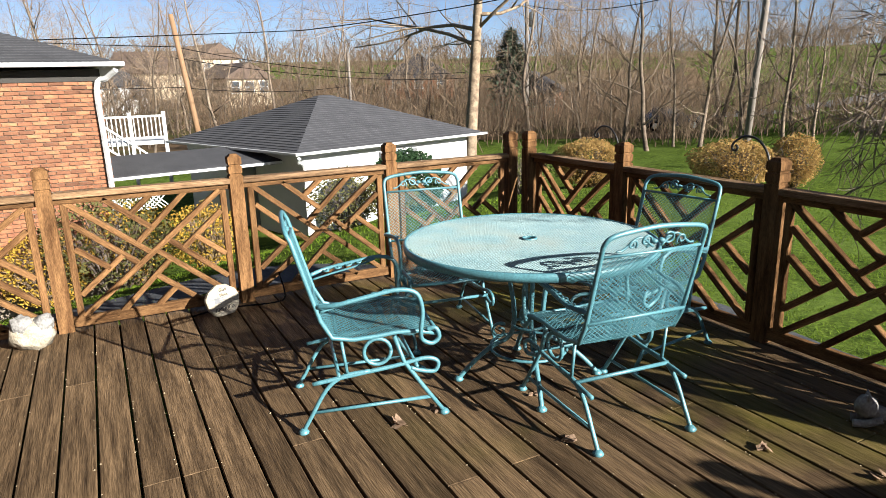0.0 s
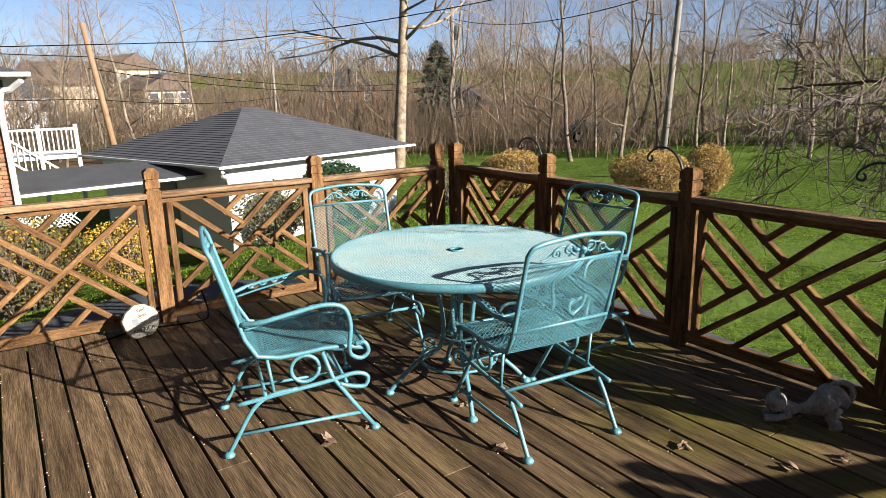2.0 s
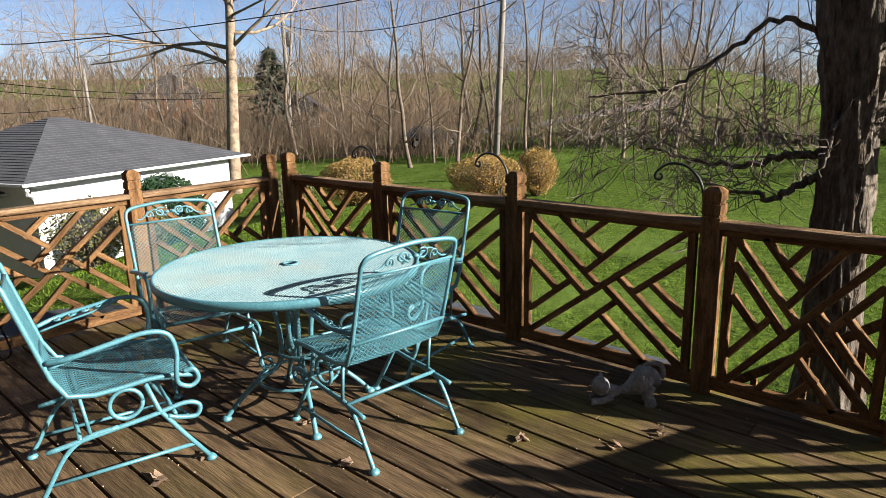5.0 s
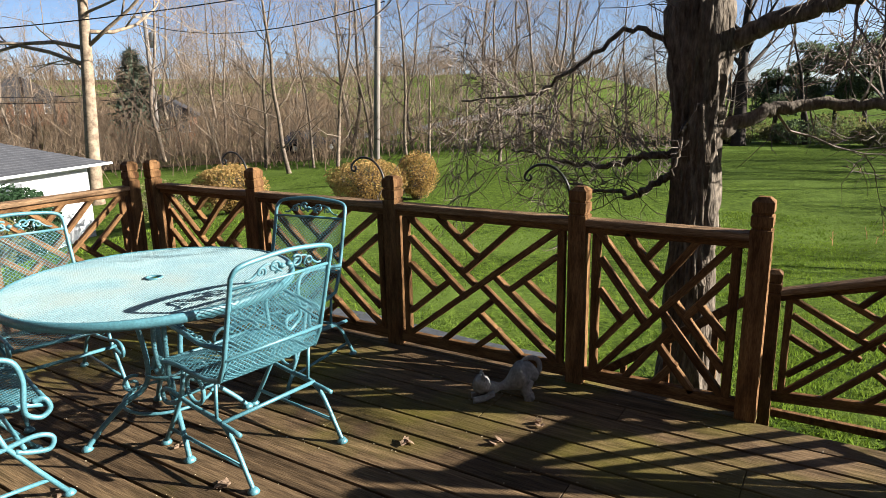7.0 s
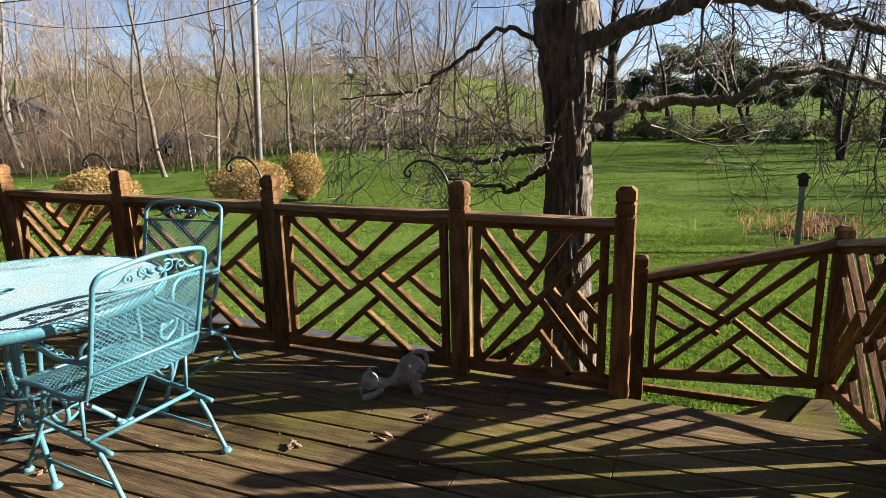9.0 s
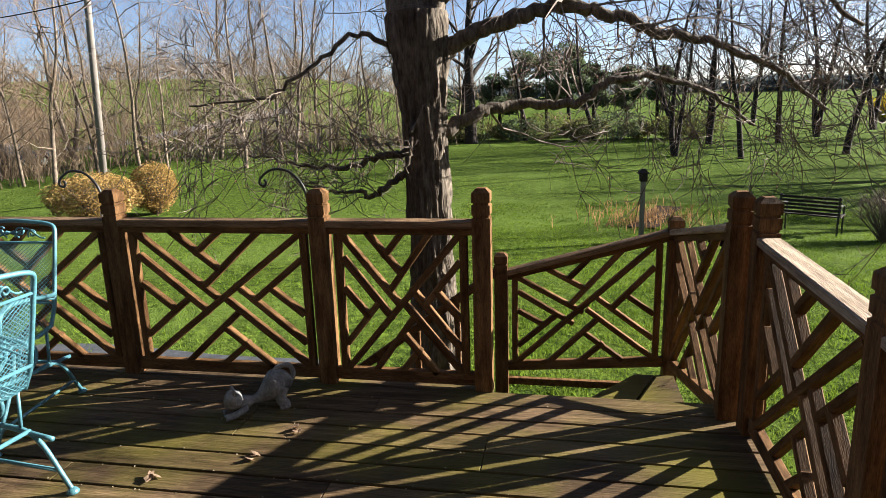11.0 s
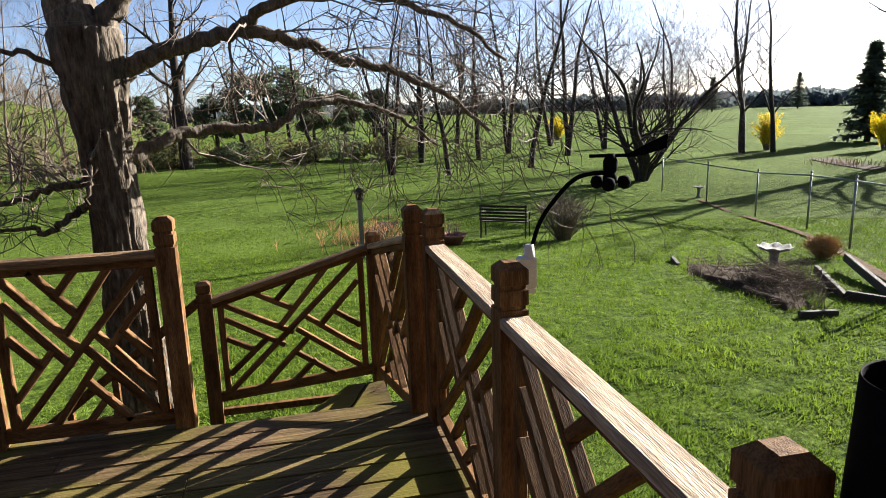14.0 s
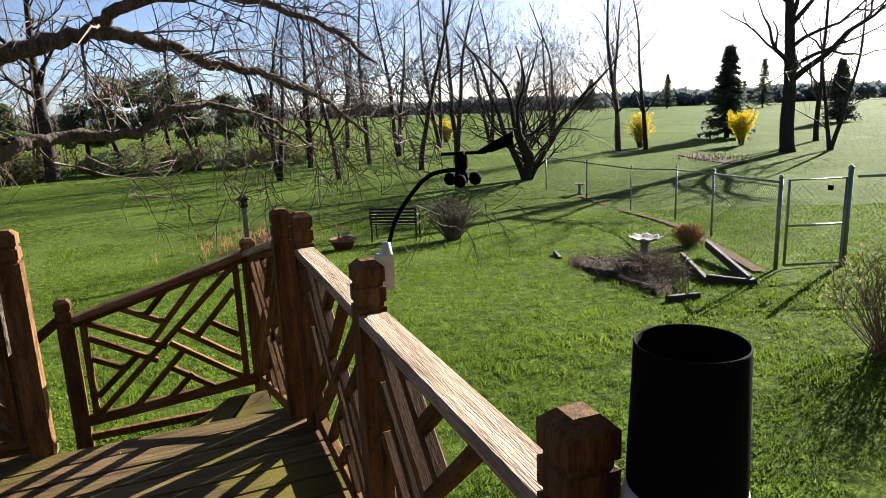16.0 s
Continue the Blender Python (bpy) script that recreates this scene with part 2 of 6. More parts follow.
# ---- mesh helpers ----
class Geo:
    """Vertices and faces collected for one mesh."""

    def __init__(self):
        self.v, self.f = [], []

    def box(self, x0, x1, y0, y1, z0, z1, m=None, ch=0.0):
        """A box, with its upright edges and ends chamfered by ch."""
        i = len(self.v)
        c = [(x, y, z) for z in (z0, z1) for x, y in ((x0, y0), (x1, y0), (x1, y1), (x0, y1))]
        if ch:
            c = []
            for z, k in ((z0, ch), (z0 + ch, 0), (z1 - ch, 0), (z1, ch)):
                c += [(x0 + k, y0 + k, z), (x1 - k, y0 + k, z), (x1 - k, y1 - k, z), (x0 + k, y1 - k, z)]
        c = [m @ Vector(p) for p in c] if m else c
        self.v += [tuple(p) for p in c]
        rings = len(c) // 4
        for r in range(rings - 1):
            a = i + 4 * r
            for k in range(4):
                self.f.append((a + k, a + (k + 1) % 4, a + 4 + (k + 1) % 4, a + 4 + k))
        self.f += [(i + 3, i + 2, i + 1, i), tuple(i + 4 * (rings - 1) + k for k in range(4))]
        return self

    def tube(self, pts, rad, sides=6, flat=1.0):
        """A round bar along pts; rad is one radius or one for each point."""
        pts = [Vector(p) for p in pts]
        n = len(pts)
        rads = rad if isinstance(rad, (list, tuple)) else [rad] * n
        i0 = len(self.v)
        side = None
        for k, p in enumerate(pts):
            d = (pts[min(k + 1, n - 1)] - pts[max(k - 1, 0)])
            d = d.normalized() if d.length > 1e-9 else Vector((0, 0, 1))
            if side is None:
                side = d.orthogonal().normalized()
            side = (side - d * side.dot(d))
            side = side.normalized() if side.length > 1e-6 else d.orthogonal().normalized()
            up = d.cross(side)
            for s in range(sides):
                a = 2 * math.pi * s / sides
                self.v.append(tuple(p + (side * math.cos(a) + up * math.sin(a) * flat) * rads[k]))
        for k in range(n - 1):
            for s in range(sides):
                a, b = i0 + k * sides + s, i0 + k * sides + (s + 1) % sides
                self.f.append((a, b, b + sides, a + sides))
        self.f.append(tuple(i0 + s for s in reversed(range(sides))))
        self.f.append(tuple(i0 + (n - 1) * sides + s for s in range(sides)))
        return self

    def lathe(self, prof, sides=24, centre=(0, 0), square=False):
        """Turned about z: prof is (radius, z) from bottom to top."""
        i0 = len(self.v)
        sides = 4 if square else sides
        for r, z in prof:
            for s in range(sides):
                a = 2 * math.pi * (s + (0.5 if square else 0)) / sides
                r2 = r * math.sqrt(2) if square else r
                self.v.append((centre[0] + r2 * math.cos(a), centre[1] + r2 * math.sin(a), z))
        for k in range(len(prof) - 1):
            for s in range(sides):
                a, b = i0 + k * sides + s, i0 + k * sides + (s + 1) % sides
                self.f.append((a, b, b + sides, a + sides))
        self.f.append(tuple(i0 + s for s in reversed(range(sides))))
        self.f.append(tuple(i0 + (len(prof) - 1) * sides + s for s in range(sides)))
        return self

    def mesh(self, name, material, smooth=False):
        me = bpy.data.meshes.new(name)
        me.from_pydata(self.v, [], self.f)
        me.materials.append(material)
        if smooth:
            me.polygons.foreach_set("use_smooth", [True] * len(me.polygons))
        me.update()
        return me


def part(name, geo, material, parent=None, label="", smooth=False, m=None):
    """One mesh object under a thing or a part."""
    me = geo if isinstance(geo, bpy.types.Mesh) else geo.mesh(name, material, smooth)
    ob = new(name, me)
    if parent:
        ob.parent = parent
    if m is not None:
        ob.matrix_basis = m
    if label:
        tagged(ob, label)
    return ob


def thing(name, label, category, m=None, group="", kind=""):
    ob = new(name)
    ob.empty_display_size = 0.1
    if m is not None:
        ob.matrix_basis = m
    return tagged(ob, label, category, group, kind)


def single(name, geo, material, label, category, m=None, group="", kind="", smooth=False):
    ob = part(name, geo, material, None, "", smooth, m)
    return tagged(ob, label, category, group, kind)


def curve(pts, steps=6):
    """A smooth line through pts."""
    p = [Vector(q) for q in pts]
    p = [p[0] * 2 - p[1]] + p + [p[-1] * 2 - p[-2]]
    out = []
    for i in range(1, len(p) - 2):
        for s in range(steps):
            t = s / steps
            out.append(0.5 * ((2 * p[i]) + (p[i + 1] - p[i - 1]) * t + (2 * p[i - 1] - 5 * p[i] + 4 * p[i + 1] - p[i + 2]) * t * t + (3 * p[i] - p[i - 1] - 3 * p[i + 1] + p[i + 2]) * t ** 3))
    return out + [p[-2]]


def sstep(a, b, v):
    v = min(1.0, max(0.0, (v - a) / (b - a)))
    return v * v * (3 - 2 * v)


def ground_z(x, y):
    """The lawn: it falls gently away from the deck, and rises to a hill far behind the wood."""
    a = min(1.0, max(0.0, (x - 5.6) / 11.4))
    b = 1.5 * sstep(7.5, 15, y - 0.45 * x)
    far = math.hypot(x, y)
    hill = 8.5 * sstep(52, 165, far) * sstep(0.12, 0.42, y / max(far, 1))
    return -0.8 - a - b * (1 - a * 0.75) + hill

litter = mat("leaf_litter", (0.1200, 0.0800, 0.0480), 0.95, 0.4, 0.4, bump=0.6, fine=6, stain=0.15, staincol=(0.0560, 0.0720, 0.0160), spec=0.05)
# far foliage with the air haze mixed into its blue-grey colour
far_haze_tint = mat("far_tree_haze_tint", (0.13, 0.155, 0.165), 0.95, 0.1, 0.4, bump=0, spec=0.0)
thin(far_haze_tint, 0.45)

# ---- deck ----
DX0, DX1, DY0, DY1 = -1.9, 3.71, -0.62, 5.22
POST_Z = 1.08


def post_profile(bottom, top):
    """A square post with two grooves and a chamfered top."""
    h = 0.046
    g = 0.039
    return [(h, bottom), (h, top - 0.15), (g, top - 0.146), (g, top - 0.136), (h, top - 0.132), (h, top - 0.086), (g, top - 0.082), (g, top - 0.072), (h, top - 0.068), (h, top - 0.022), (h * 0.5, top)]


def railing_post(x, y, top=POST_Z, bottom=0.0, label="stained wooden railing post with notched chamfered top"):
    return single("railing_post", Geo().lathe(post_profile(bottom, top), square=True), rail_wood, label, "post", pose(x, y, 0, 0, 0, random.uniform(-2, 2)), "railing posts")


# the lattice of one panel, in shares of its width and height, on one half; the other half is the same turned round
LATTICE = [(0.0, 1.03, 1.0, -0.03), (0.0, -0.03, 0.47, 0.495), (0.02, 0.19, 0.40, 0.60), (0.02, 0.41, 0.19, 0.585), (0.02, 0.79, 0.28, 0.515), (0.40, 0.405, 0.745, -0.02), (0.235, -0.02, 0.485, 0.26), (0.375, 0.145, 0.51, -0.02)]


def railing_panel(p, q, z_top=(0.915, 0.915), z_bot=(0.075, 0.075), cap=0.095, gap=0.05, group="railings", label="stained wooden railing with chippendale lattice", cap_m=cap_wood):
    """A panel between two posts at p and q; its rails may slope."""
    p, q = Vector((*p, 0)), Vector((*q, 0))
    d = (q - p)
    w = d.length - 0.092
    ang = math.atan2(d.y, d.x)
    start = p + d.normalized() * 0.046
    th = thing("railing", label, "railing", Matrix.Translation(start) @ Matrix.Rotation(ang, 4, "Z"), group)

    def zt(u):
        return z_top[0] + (z_top[1] - z_top[0]) * u / w

    def zb(u):
        return z_bot[0] + (z_bot[1] - z_bot[0]) * u / w

    def bar(name, u0, z0, u1, z1, wide, deep, off=0.0, material=slat_wood, ch=0.004):
        a, b = Vector((u0, off, z0)), Vector((u1, off, z1))
        n = (b - a)
        m = Matrix.Translation(a) @ Matrix.Rotation(-math.atan2(n.z, n.x), 4, "Y")
        return part(name, Geo().box(0, n.length, -deep / 2, deep / 2, -wide / 2, wide / 2, None, ch), material, th, m=m)

    bar("top_rail", 0, zt(0) - 0.019, w, zt(w) - 0.019, 0.038, cap, 0, cap_m, 0.006)
    bar("under_rail", 0, zt(0) - 0.058, w, zt(w) - 0.058, 0.036, 0.04)
    bar("bottom_rail", 0, zb(0) - 0.02, w, zb(w) - 0.02, 0.07, 0.04)
    for u in (gap, w - gap):
        bar("stile", u, zb(u) + 0.014, u, zt(u) - 0.076, 0.042, 0.036)
    u0, u1 = gap + 0.02, w - gap - 0.02
    for i, (a, b, c, e) in enumerate(LATTICE):
        for flip in (0, 1):
            if flip and i == 0:
                continue
            pts = [(a, b), (c, e)] if not flip else [(1 - a, 1 - b), (1 - c, 1 - e)]
            uv = []
            for x, y in pts:
                u = u0 + (u1 - u0) * x
                lo, hi = zb(u) + 0.012, zt(u) - 0.076
                uv.append((u, hi + (lo - hi) * min(1.0, max(0.0, y))))
            if i:
                (ua, za), (ub, zb2) = uv
                ln = math.hypot(ub - ua, zb2 - za)
                ex = 0.02 / ln
                uv = [(ua - (ub - ua) * ex, za - (zb2 - za) * ex), (ub + (ub - ua) * ex, zb2 + (zb2 - za) * ex)]
            bar("slat", *uv[0], *uv[1], 0.036, 0.04, -0.002 if i == 0 else 0.001 * (i % 3))
    return th


# fence A along x, fence B along y, fence C along x again
A_Y, B_X, C_Y = 5.15, 3.77, -0.575
A_XS = [-1.1, 0.10, 1.27, 2.45]
B_YS = [3.965, 2.745, 1.537, 0.675]
C_XS = [3.47, 2.334, 1.165, 0.0, -1.15]
for x in A_XS:
    railing_post(x, A_Y)
CORNER_A, CORNER_B = (3.60, 5.175), (3.745, 5.10)
railing_post(*CORNER_A, 1.10)
railing_post(*CORNER_B, 1.10)
for y in B_YS:
    railing_post(B_X, y)
for x in C_XS:
    railing_post(x, C_Y)
STAIR_C = (3.60, -0.50)
S2, S1, S0 = (4.98, -0.455), (4.98, 0.70), (4.98, 1.95)
railing_post(*STAIR_C, 1.085)
railing_post(*S2, 0.71, ground_z(*S2) + 0.25)
railing_post(*S1, 0.45, ground_z(*S1) - 0.05)
railing_post(*S0, -0.5, ground_z(*S0) - 0.05)
for i in range(len(A_XS) - 1):
    railing_panel((A_XS[i], A_Y), (A_XS[i + 1], A_Y))
railing_panel((A_XS[-1], A_Y), CORNER_A)
railing_panel((DX0, A_Y), (A_XS[0], A_Y))
railing_panel((B_X, CORNER_B[1] - 0.02), (B_X, B_YS[0]))
for i in range(3):
    railing_panel((B_X, B_YS[i]), (B_X, B_YS[i + 1]))
for i in range(len(C_XS) - 1):
    railing_panel((C_XS[i], C_Y), (C_XS[i + 1], C_Y), label="stained wooden railing with lattice and weathered pale cap", cap_m=cap_weathered)
railing_panel(STAIR_C, S2, (0.93, 0.63), (0.02, -0.28), label="stained wooden stair railing with sloping rails", cap_m=cap_weathered)
railing_panel(S1, S2, (0.33, 0.62), (-0.37, -0.29), label="stained wooden stair railing with sloping rails")
hr = thing("stair_handrail", "stained wooden sloping handrail with a few balusters", "handrail", None, "railings")
part("low_rail", Geo().box(4.96, 5.0, -0.41, 0.65, -0.53, -0.48, None, 0.003), slat_wood, hr)
part("handrail", Geo().box(0, 1.5, -0.02, 0.02, -0.03, 0.03, pose(4.98, 0.74, 0.31, 0, 0, 90) @ pose(0, 0, 0, 0, 37, 0), 0.004), slat_wood, hr)
for k in range(3):
    part("baluster", Geo().box(4.96, 5.0, 1.0 + 0.3 * k, 1.04 + 0.3 * k, -0.88, 0.07 - 0.226 * k, None, 0.003), slat_wood, hr)

# steps that turn down beside the deck
def stair_step(poly, z, n, label="weathered wooden step below the deck opening"):
    """A step of planks cut to a four-sided outline; the planks lie across it."""
    th = thing("stair_step", label, "step", pose(0, 0, z), "stair steps", "structure")
    a, b, c, d = [Vector((*p, 0)) for p in poly]
    for j in range(n):
        t0, t1 = j / n + 0.012, (j + 1) / n - 0.012
        g = Geo()
        for zz in (-0.036, 0.0):
            g.v += [(*p.xy, zz) for p in (a.lerp(b, t0), a.lerp(b, t1), d.lerp(c, t1), d.lerp(c, t0))]
        g.f = [(3, 2, 1, 0), (4, 5, 6, 7)] + [(k, (k + 1) % 4, 4 + (k + 1) % 4, 4 + k) for k in range(4)]
        part("plank", g, deck_wood, th)
    rise = Geo()
    for zz in (ground_z(4.4, 0.3) - z - 0.05, -0.04):
        rise.v += [(*p.xy, zz) for p in (a.lerp(c, 0.05), b.lerp(d, 0.05), c.lerp(a, 0.05), d.lerp(b, 0.05))]
    rise.f = [(3, 2, 1, 0), (4, 5, 6, 7)] + [(k, (k + 1) % 4, 4 + (k + 1) % 4, 4 + k) for k in range(4)]
    part("riser", rise, deck_wood, th)


stair_step([(3.745, 0.64), (3.745, -0.5), (3.99, -0.5), (3.99, 0.64)], -0.19, 8)
stair_step([(4.0, 0.5), (4.0, -0.5), (4.9, -0.48), (4.9, -0.22)], -0.38, 2)
stair_step([(3.9, 1.6), (3.9, 0.95), (4.9, 0.95), (4.9, 1.6)], -0.6, 5)


# ---- patio set ----
def lattice_strips(geo, inside, surf, w, h, du, dv, r, step=0.03):
    """Diamond mesh: two families of crossing strands over a w x h sheet, kept where inside(u, v), laid on surf(u, v)."""
    for sgn in (1, -1):
        k = -int(w / du) - int(h / dv) - 2
        while k * du < w + h * du / dv + du:
            pts = []
            L = math.hypot(w, h) * 2
            n = int(h / step) + 2
            run = []
            for i in range(n):
                v = h * i / (n - 1)
                u = k * du + sgn * v * du / dv
                if 0 <= u <= w and inside(u, v):
                    run.append((u, v))
                else:
                    if len(run) > 1:
                        pts.append(run)
                    run = []
            if len(run) > 1:
                pts.append(run)
            for rn in pts:
                geo.tube([surf(u, v) for u, v in rn], r, 4, 0.7)
            k += 1


def scroll(c, r, turns, a0, ax, ay, n=22, grow=0.25):
    """A flat spiral about c in the plane of ax and ay."""
    out = []
    for i in range(n + 1):
        t = i / n
        a = a0 + turns * 2 * math.pi * t
        rr = r * (grow + (1 - grow) * t)
        out.append(Vector(c) + Vector(ax) * (rr * math.cos(a)) + Vector(ay) * (rr * math.sin(a)))
    return out


SEAT_Z = 0.43


def chair_profile(v):
    """Down the sheet: v = 0 at the back's top, 1.05 at the seat's front lip; returns (y, z); the chair faces +y."""
    pts = [(-0.335, 0.935), (-0.29, 0.77), (-0.235, 0.57), (-0.205, 0.465), (-0.15, 0.425), (0.0, 0.43), (0.17, 0.445), (0.25, 0.425)]
    ds = [0.0]
    for a, b in zip(pts, pts[1:]):
        ds.append(ds[-1] + math.hypot(b[0] - a[0], b[1] - a[1]))
    for i in range(len(pts) - 1):
        if v <= ds[i + 1] or i == len(pts) - 2:
            t = (v - ds[i]) / (ds[i + 1] - ds[i])
            return pts[i][0] + (pts[i + 1][0] - pts[i][0]) * t, pts[i][1] + (pts[i + 1][1] - pts[i][1]) * t


def patio_chair():
    th = thing("patio_chair", "turquoise wrought iron spring patio chair with mesh seat", "chair", None, "chairs round the table")
    W, R = 0.50, 0.0105
    hw = W / 2

    def on(u, v):
        y, z = chair_profile(v)
        # the sheet dishes a little across its width
        k = 1 - (2 * u / W - 1) ** 2
        return Vector((u - hw, y - 0.012 * k * (1 if v < 0.6 else 0), z - 0.008 * k * (1 if v > 0.6 else 0)))

    top = 0.085
    mesh_back, mesh_seat = Geo(), Geo()
    lattice_strips(mesh_back, lambda u, v: True, lambda u, v: on(u, v + top), W, 0.45, 0.024, 0.021, 0.0018, 0.02)
    lattice_strips(mesh_seat, lambda u, v: True, lambda u, v: on(u, v + top + 0.45), W, 0.485, 0.024, 0.021, 0.0018, 0.02)
    part("mesh_back", mesh_back, teal, th, "turquoise expanded metal back")
    part("mesh_seat", mesh_seat, teal, th, "turquoise expanded metal seat")
    # outer frame: up one side, over the arched top, down the other
    left = [on(0, 1.02 - 0.1 * i) for i in range(11)]
    arch = [(-hw, -0.325, 0.899), (-hw + 0.012, -0.340, 0.929), (-hw + 0.05, -0.347, 0.946), (-0.12, -0.350, 0.956), (0, -0.353, 0.964), (0.12, -0.350, 0.956), (hw - 0.05, -0.347, 0.946), (hw - 0.012, -0.340, 0.929), (hw, -0.325, 0.899)]
    right = [Vector((-p.x, p.y, p.z)) for p in reversed(left)]
    part("frame", Geo().tube(left[:-1] + curve(arch, 3) + right[1:], R, 8), teal, th, smooth=True)
    part("back_bar", Geo().tube([on(0, top), on(hw, top), on(W, top)], 0.007, 6), teal, th, smooth=True)
    part("lumbar_bar", Geo().tube([on(0, 0.40) - Vector((0, 0.008, 0)), on(W, 0.40) - Vector((0, 0.008, 0))], 0.008, 6), teal, th, smooth=True)
    part("front_bar", Geo().tube([on(0, 1.02), on(hw, 1.02), on(W, 1.02)], 0.009, 6), teal, th, smooth=True)
    ax, az = Vector((1, 0, 0)), Vector((0, -0.28, 0.96))
    orn = Geo()
    for sg in (-1, 1):
        orn.tube(scroll((sg * 0.055, -0.337, 0.906), 0.03, 1.3, 0.5 if sg > 0 else math.pi - 0.5, ax * sg, az), 0.0055, 5)
        orn.tube(scroll((sg * 0.12, -0.335, 0.896), 0.024, 1.2, 2.6, ax * sg, az), 0.005, 5)
        orn.tube(curve([(sg * 0.02, -0.335, 0.879), (sg * 0.09, -0.337, 0.924), (sg * 0.16, -0.330, 0.879), (sg * 0.19, -0.327, 0.874)]), 0.005, 5)
        orn.lathe([(0.002, 0.889), (0.016, 0.899), (0.016, 0.906), (0.002, 0.914)], 8, (sg * 0.018, -0.337))
    part("scroll_ornament", orn, teal, th, "turquoise leaf and scroll ornament", smooth=True)
    for sg in (-1, 1):
        x = sg * (hw + 0.005)
        xo = sg * (hw + 0.045)
        arm = curve([(x, -0.235, 0.60), (xo, -0.15, 0.615), (xo, 0.0, 0.64), (xo, 0.12, 0.655), (xo, 0.2, 0.63), (xo, 0.225, 0.55), (xo, 0.215, 0.45), (x + sg * 0.02, 0.225, 0.40), (x + sg * 0.015, 0.27, 0.375), (x + sg * 0.012, 0.305, 0.40), (x + sg * 0.01, 0.29, 0.445), (x, 0.25, 0.44)], 5)
        a = part("armrest", Geo().tube(arm, R, 8), teal, th, smooth=True)
        inner = Geo().tube(curve([(x, -0.225, 0.575), (x - sg * 0.0, -0.12, 0.60), (x, 0.0, 0.625), (xo - sg * 0.02, 0.1, 0.65)], 5), 0.006, 5)
        for k in range(5):
            inner.tube(scroll(((x + xo) / 2, -0.15 + 0.055 * k, 0.612 + 0.009 * k), 0.02, 1.1, k, (1, 0, 0), (0, 1, 0.15), 12), 0.005, 5)
        part("arm_scroll", inner, teal, a, smooth=True)
        # sprung base on this side
        bx = sg * (hw - 0.005)
        part("base_bar", Geo().tube(curve([(bx, -0.28, 0.235), (bx, -0.1, 0.255), (bx, 0.1, 0.275), (bx, 0.24, 0.295), (bx, 0.30, 0.27), (bx, 0.285, 0.225), (bx, 0.22, 0.235), (bx, 0.17, 0.255)], 5), R, 8), teal, th, smooth=True)
        part("rear_leg", Geo().tube(curve([(bx, -0.02, 0.265), (bx, -0.14, 0.255), (bx, -0.22, 0.20), (bx, -0.30, 0.07), (bx, -0.335, 0.012)], 5), R, 8), teal, th, smooth=True)
        part("front_leg", Geo().tube([(bx, 0.10, 0.42), (bx, 0.14, 0.29), (bx, 0.23, 0.15), (bx, 0.325, 0.012)], R, 8), teal, th, smooth=True)
        part("stretcher", Geo().tube([(bx, -0.285, 0.095), (bx, 0.265, 0.095)], 0.0085, 6), teal, th, smooth=True)
        part("spring_ring", Geo().tube([(bx, 0.02 + 0.062 * math.cos(a), 0.355 + 0.062 * math.sin(a)) for a in [2 * math.pi * k / 20 for k in range(21)]], 0.0095, 6), teal, th, smooth=True)
        part("riser_bar", Geo().tube([(bx, -0.12, 0.25), (bx, -0.14, 0.425)], 0.008, 6), teal, th, smooth=True)
        for y in (-0.335, 0.325):
            part("foot", Geo().lathe([(0.022, 0.0), (0.026, 0.006), (0.02, 0.016), (0.009, 0.026)], 12, (bx, y)), teal, th, smooth=True)
    part("cross_bar", Geo().tube([(-hw, -0.16, 0.255), (hw, -0.16, 0.255)], 0.0095, 6), teal, th, smooth=True)
    part("cross_bar", Geo().tube([(-hw, 0.2, 0.26), (hw, 0.2, 0.26)], 0.0095, 6), teal, th, smooth=True)
    return th


chair = patio_chair()
# the four chairs: place and the way each one faces
CHAIRS = [(1.475, 3.24, -103.5), (2.40, 2.585, -6.0), (2.22, 3.90, 170.0), (3.10, 3.07, 97.0)]
chair.matrix_basis = pose(CHAIRS[0][0], CHAIRS[0][1], 0.0, 0, 0, CHAIRS[0][2])
for x, y, a in CHAIRS[1:]:
    copy_thing(chair, pose(x, y, 0.0, 0, 0, a))


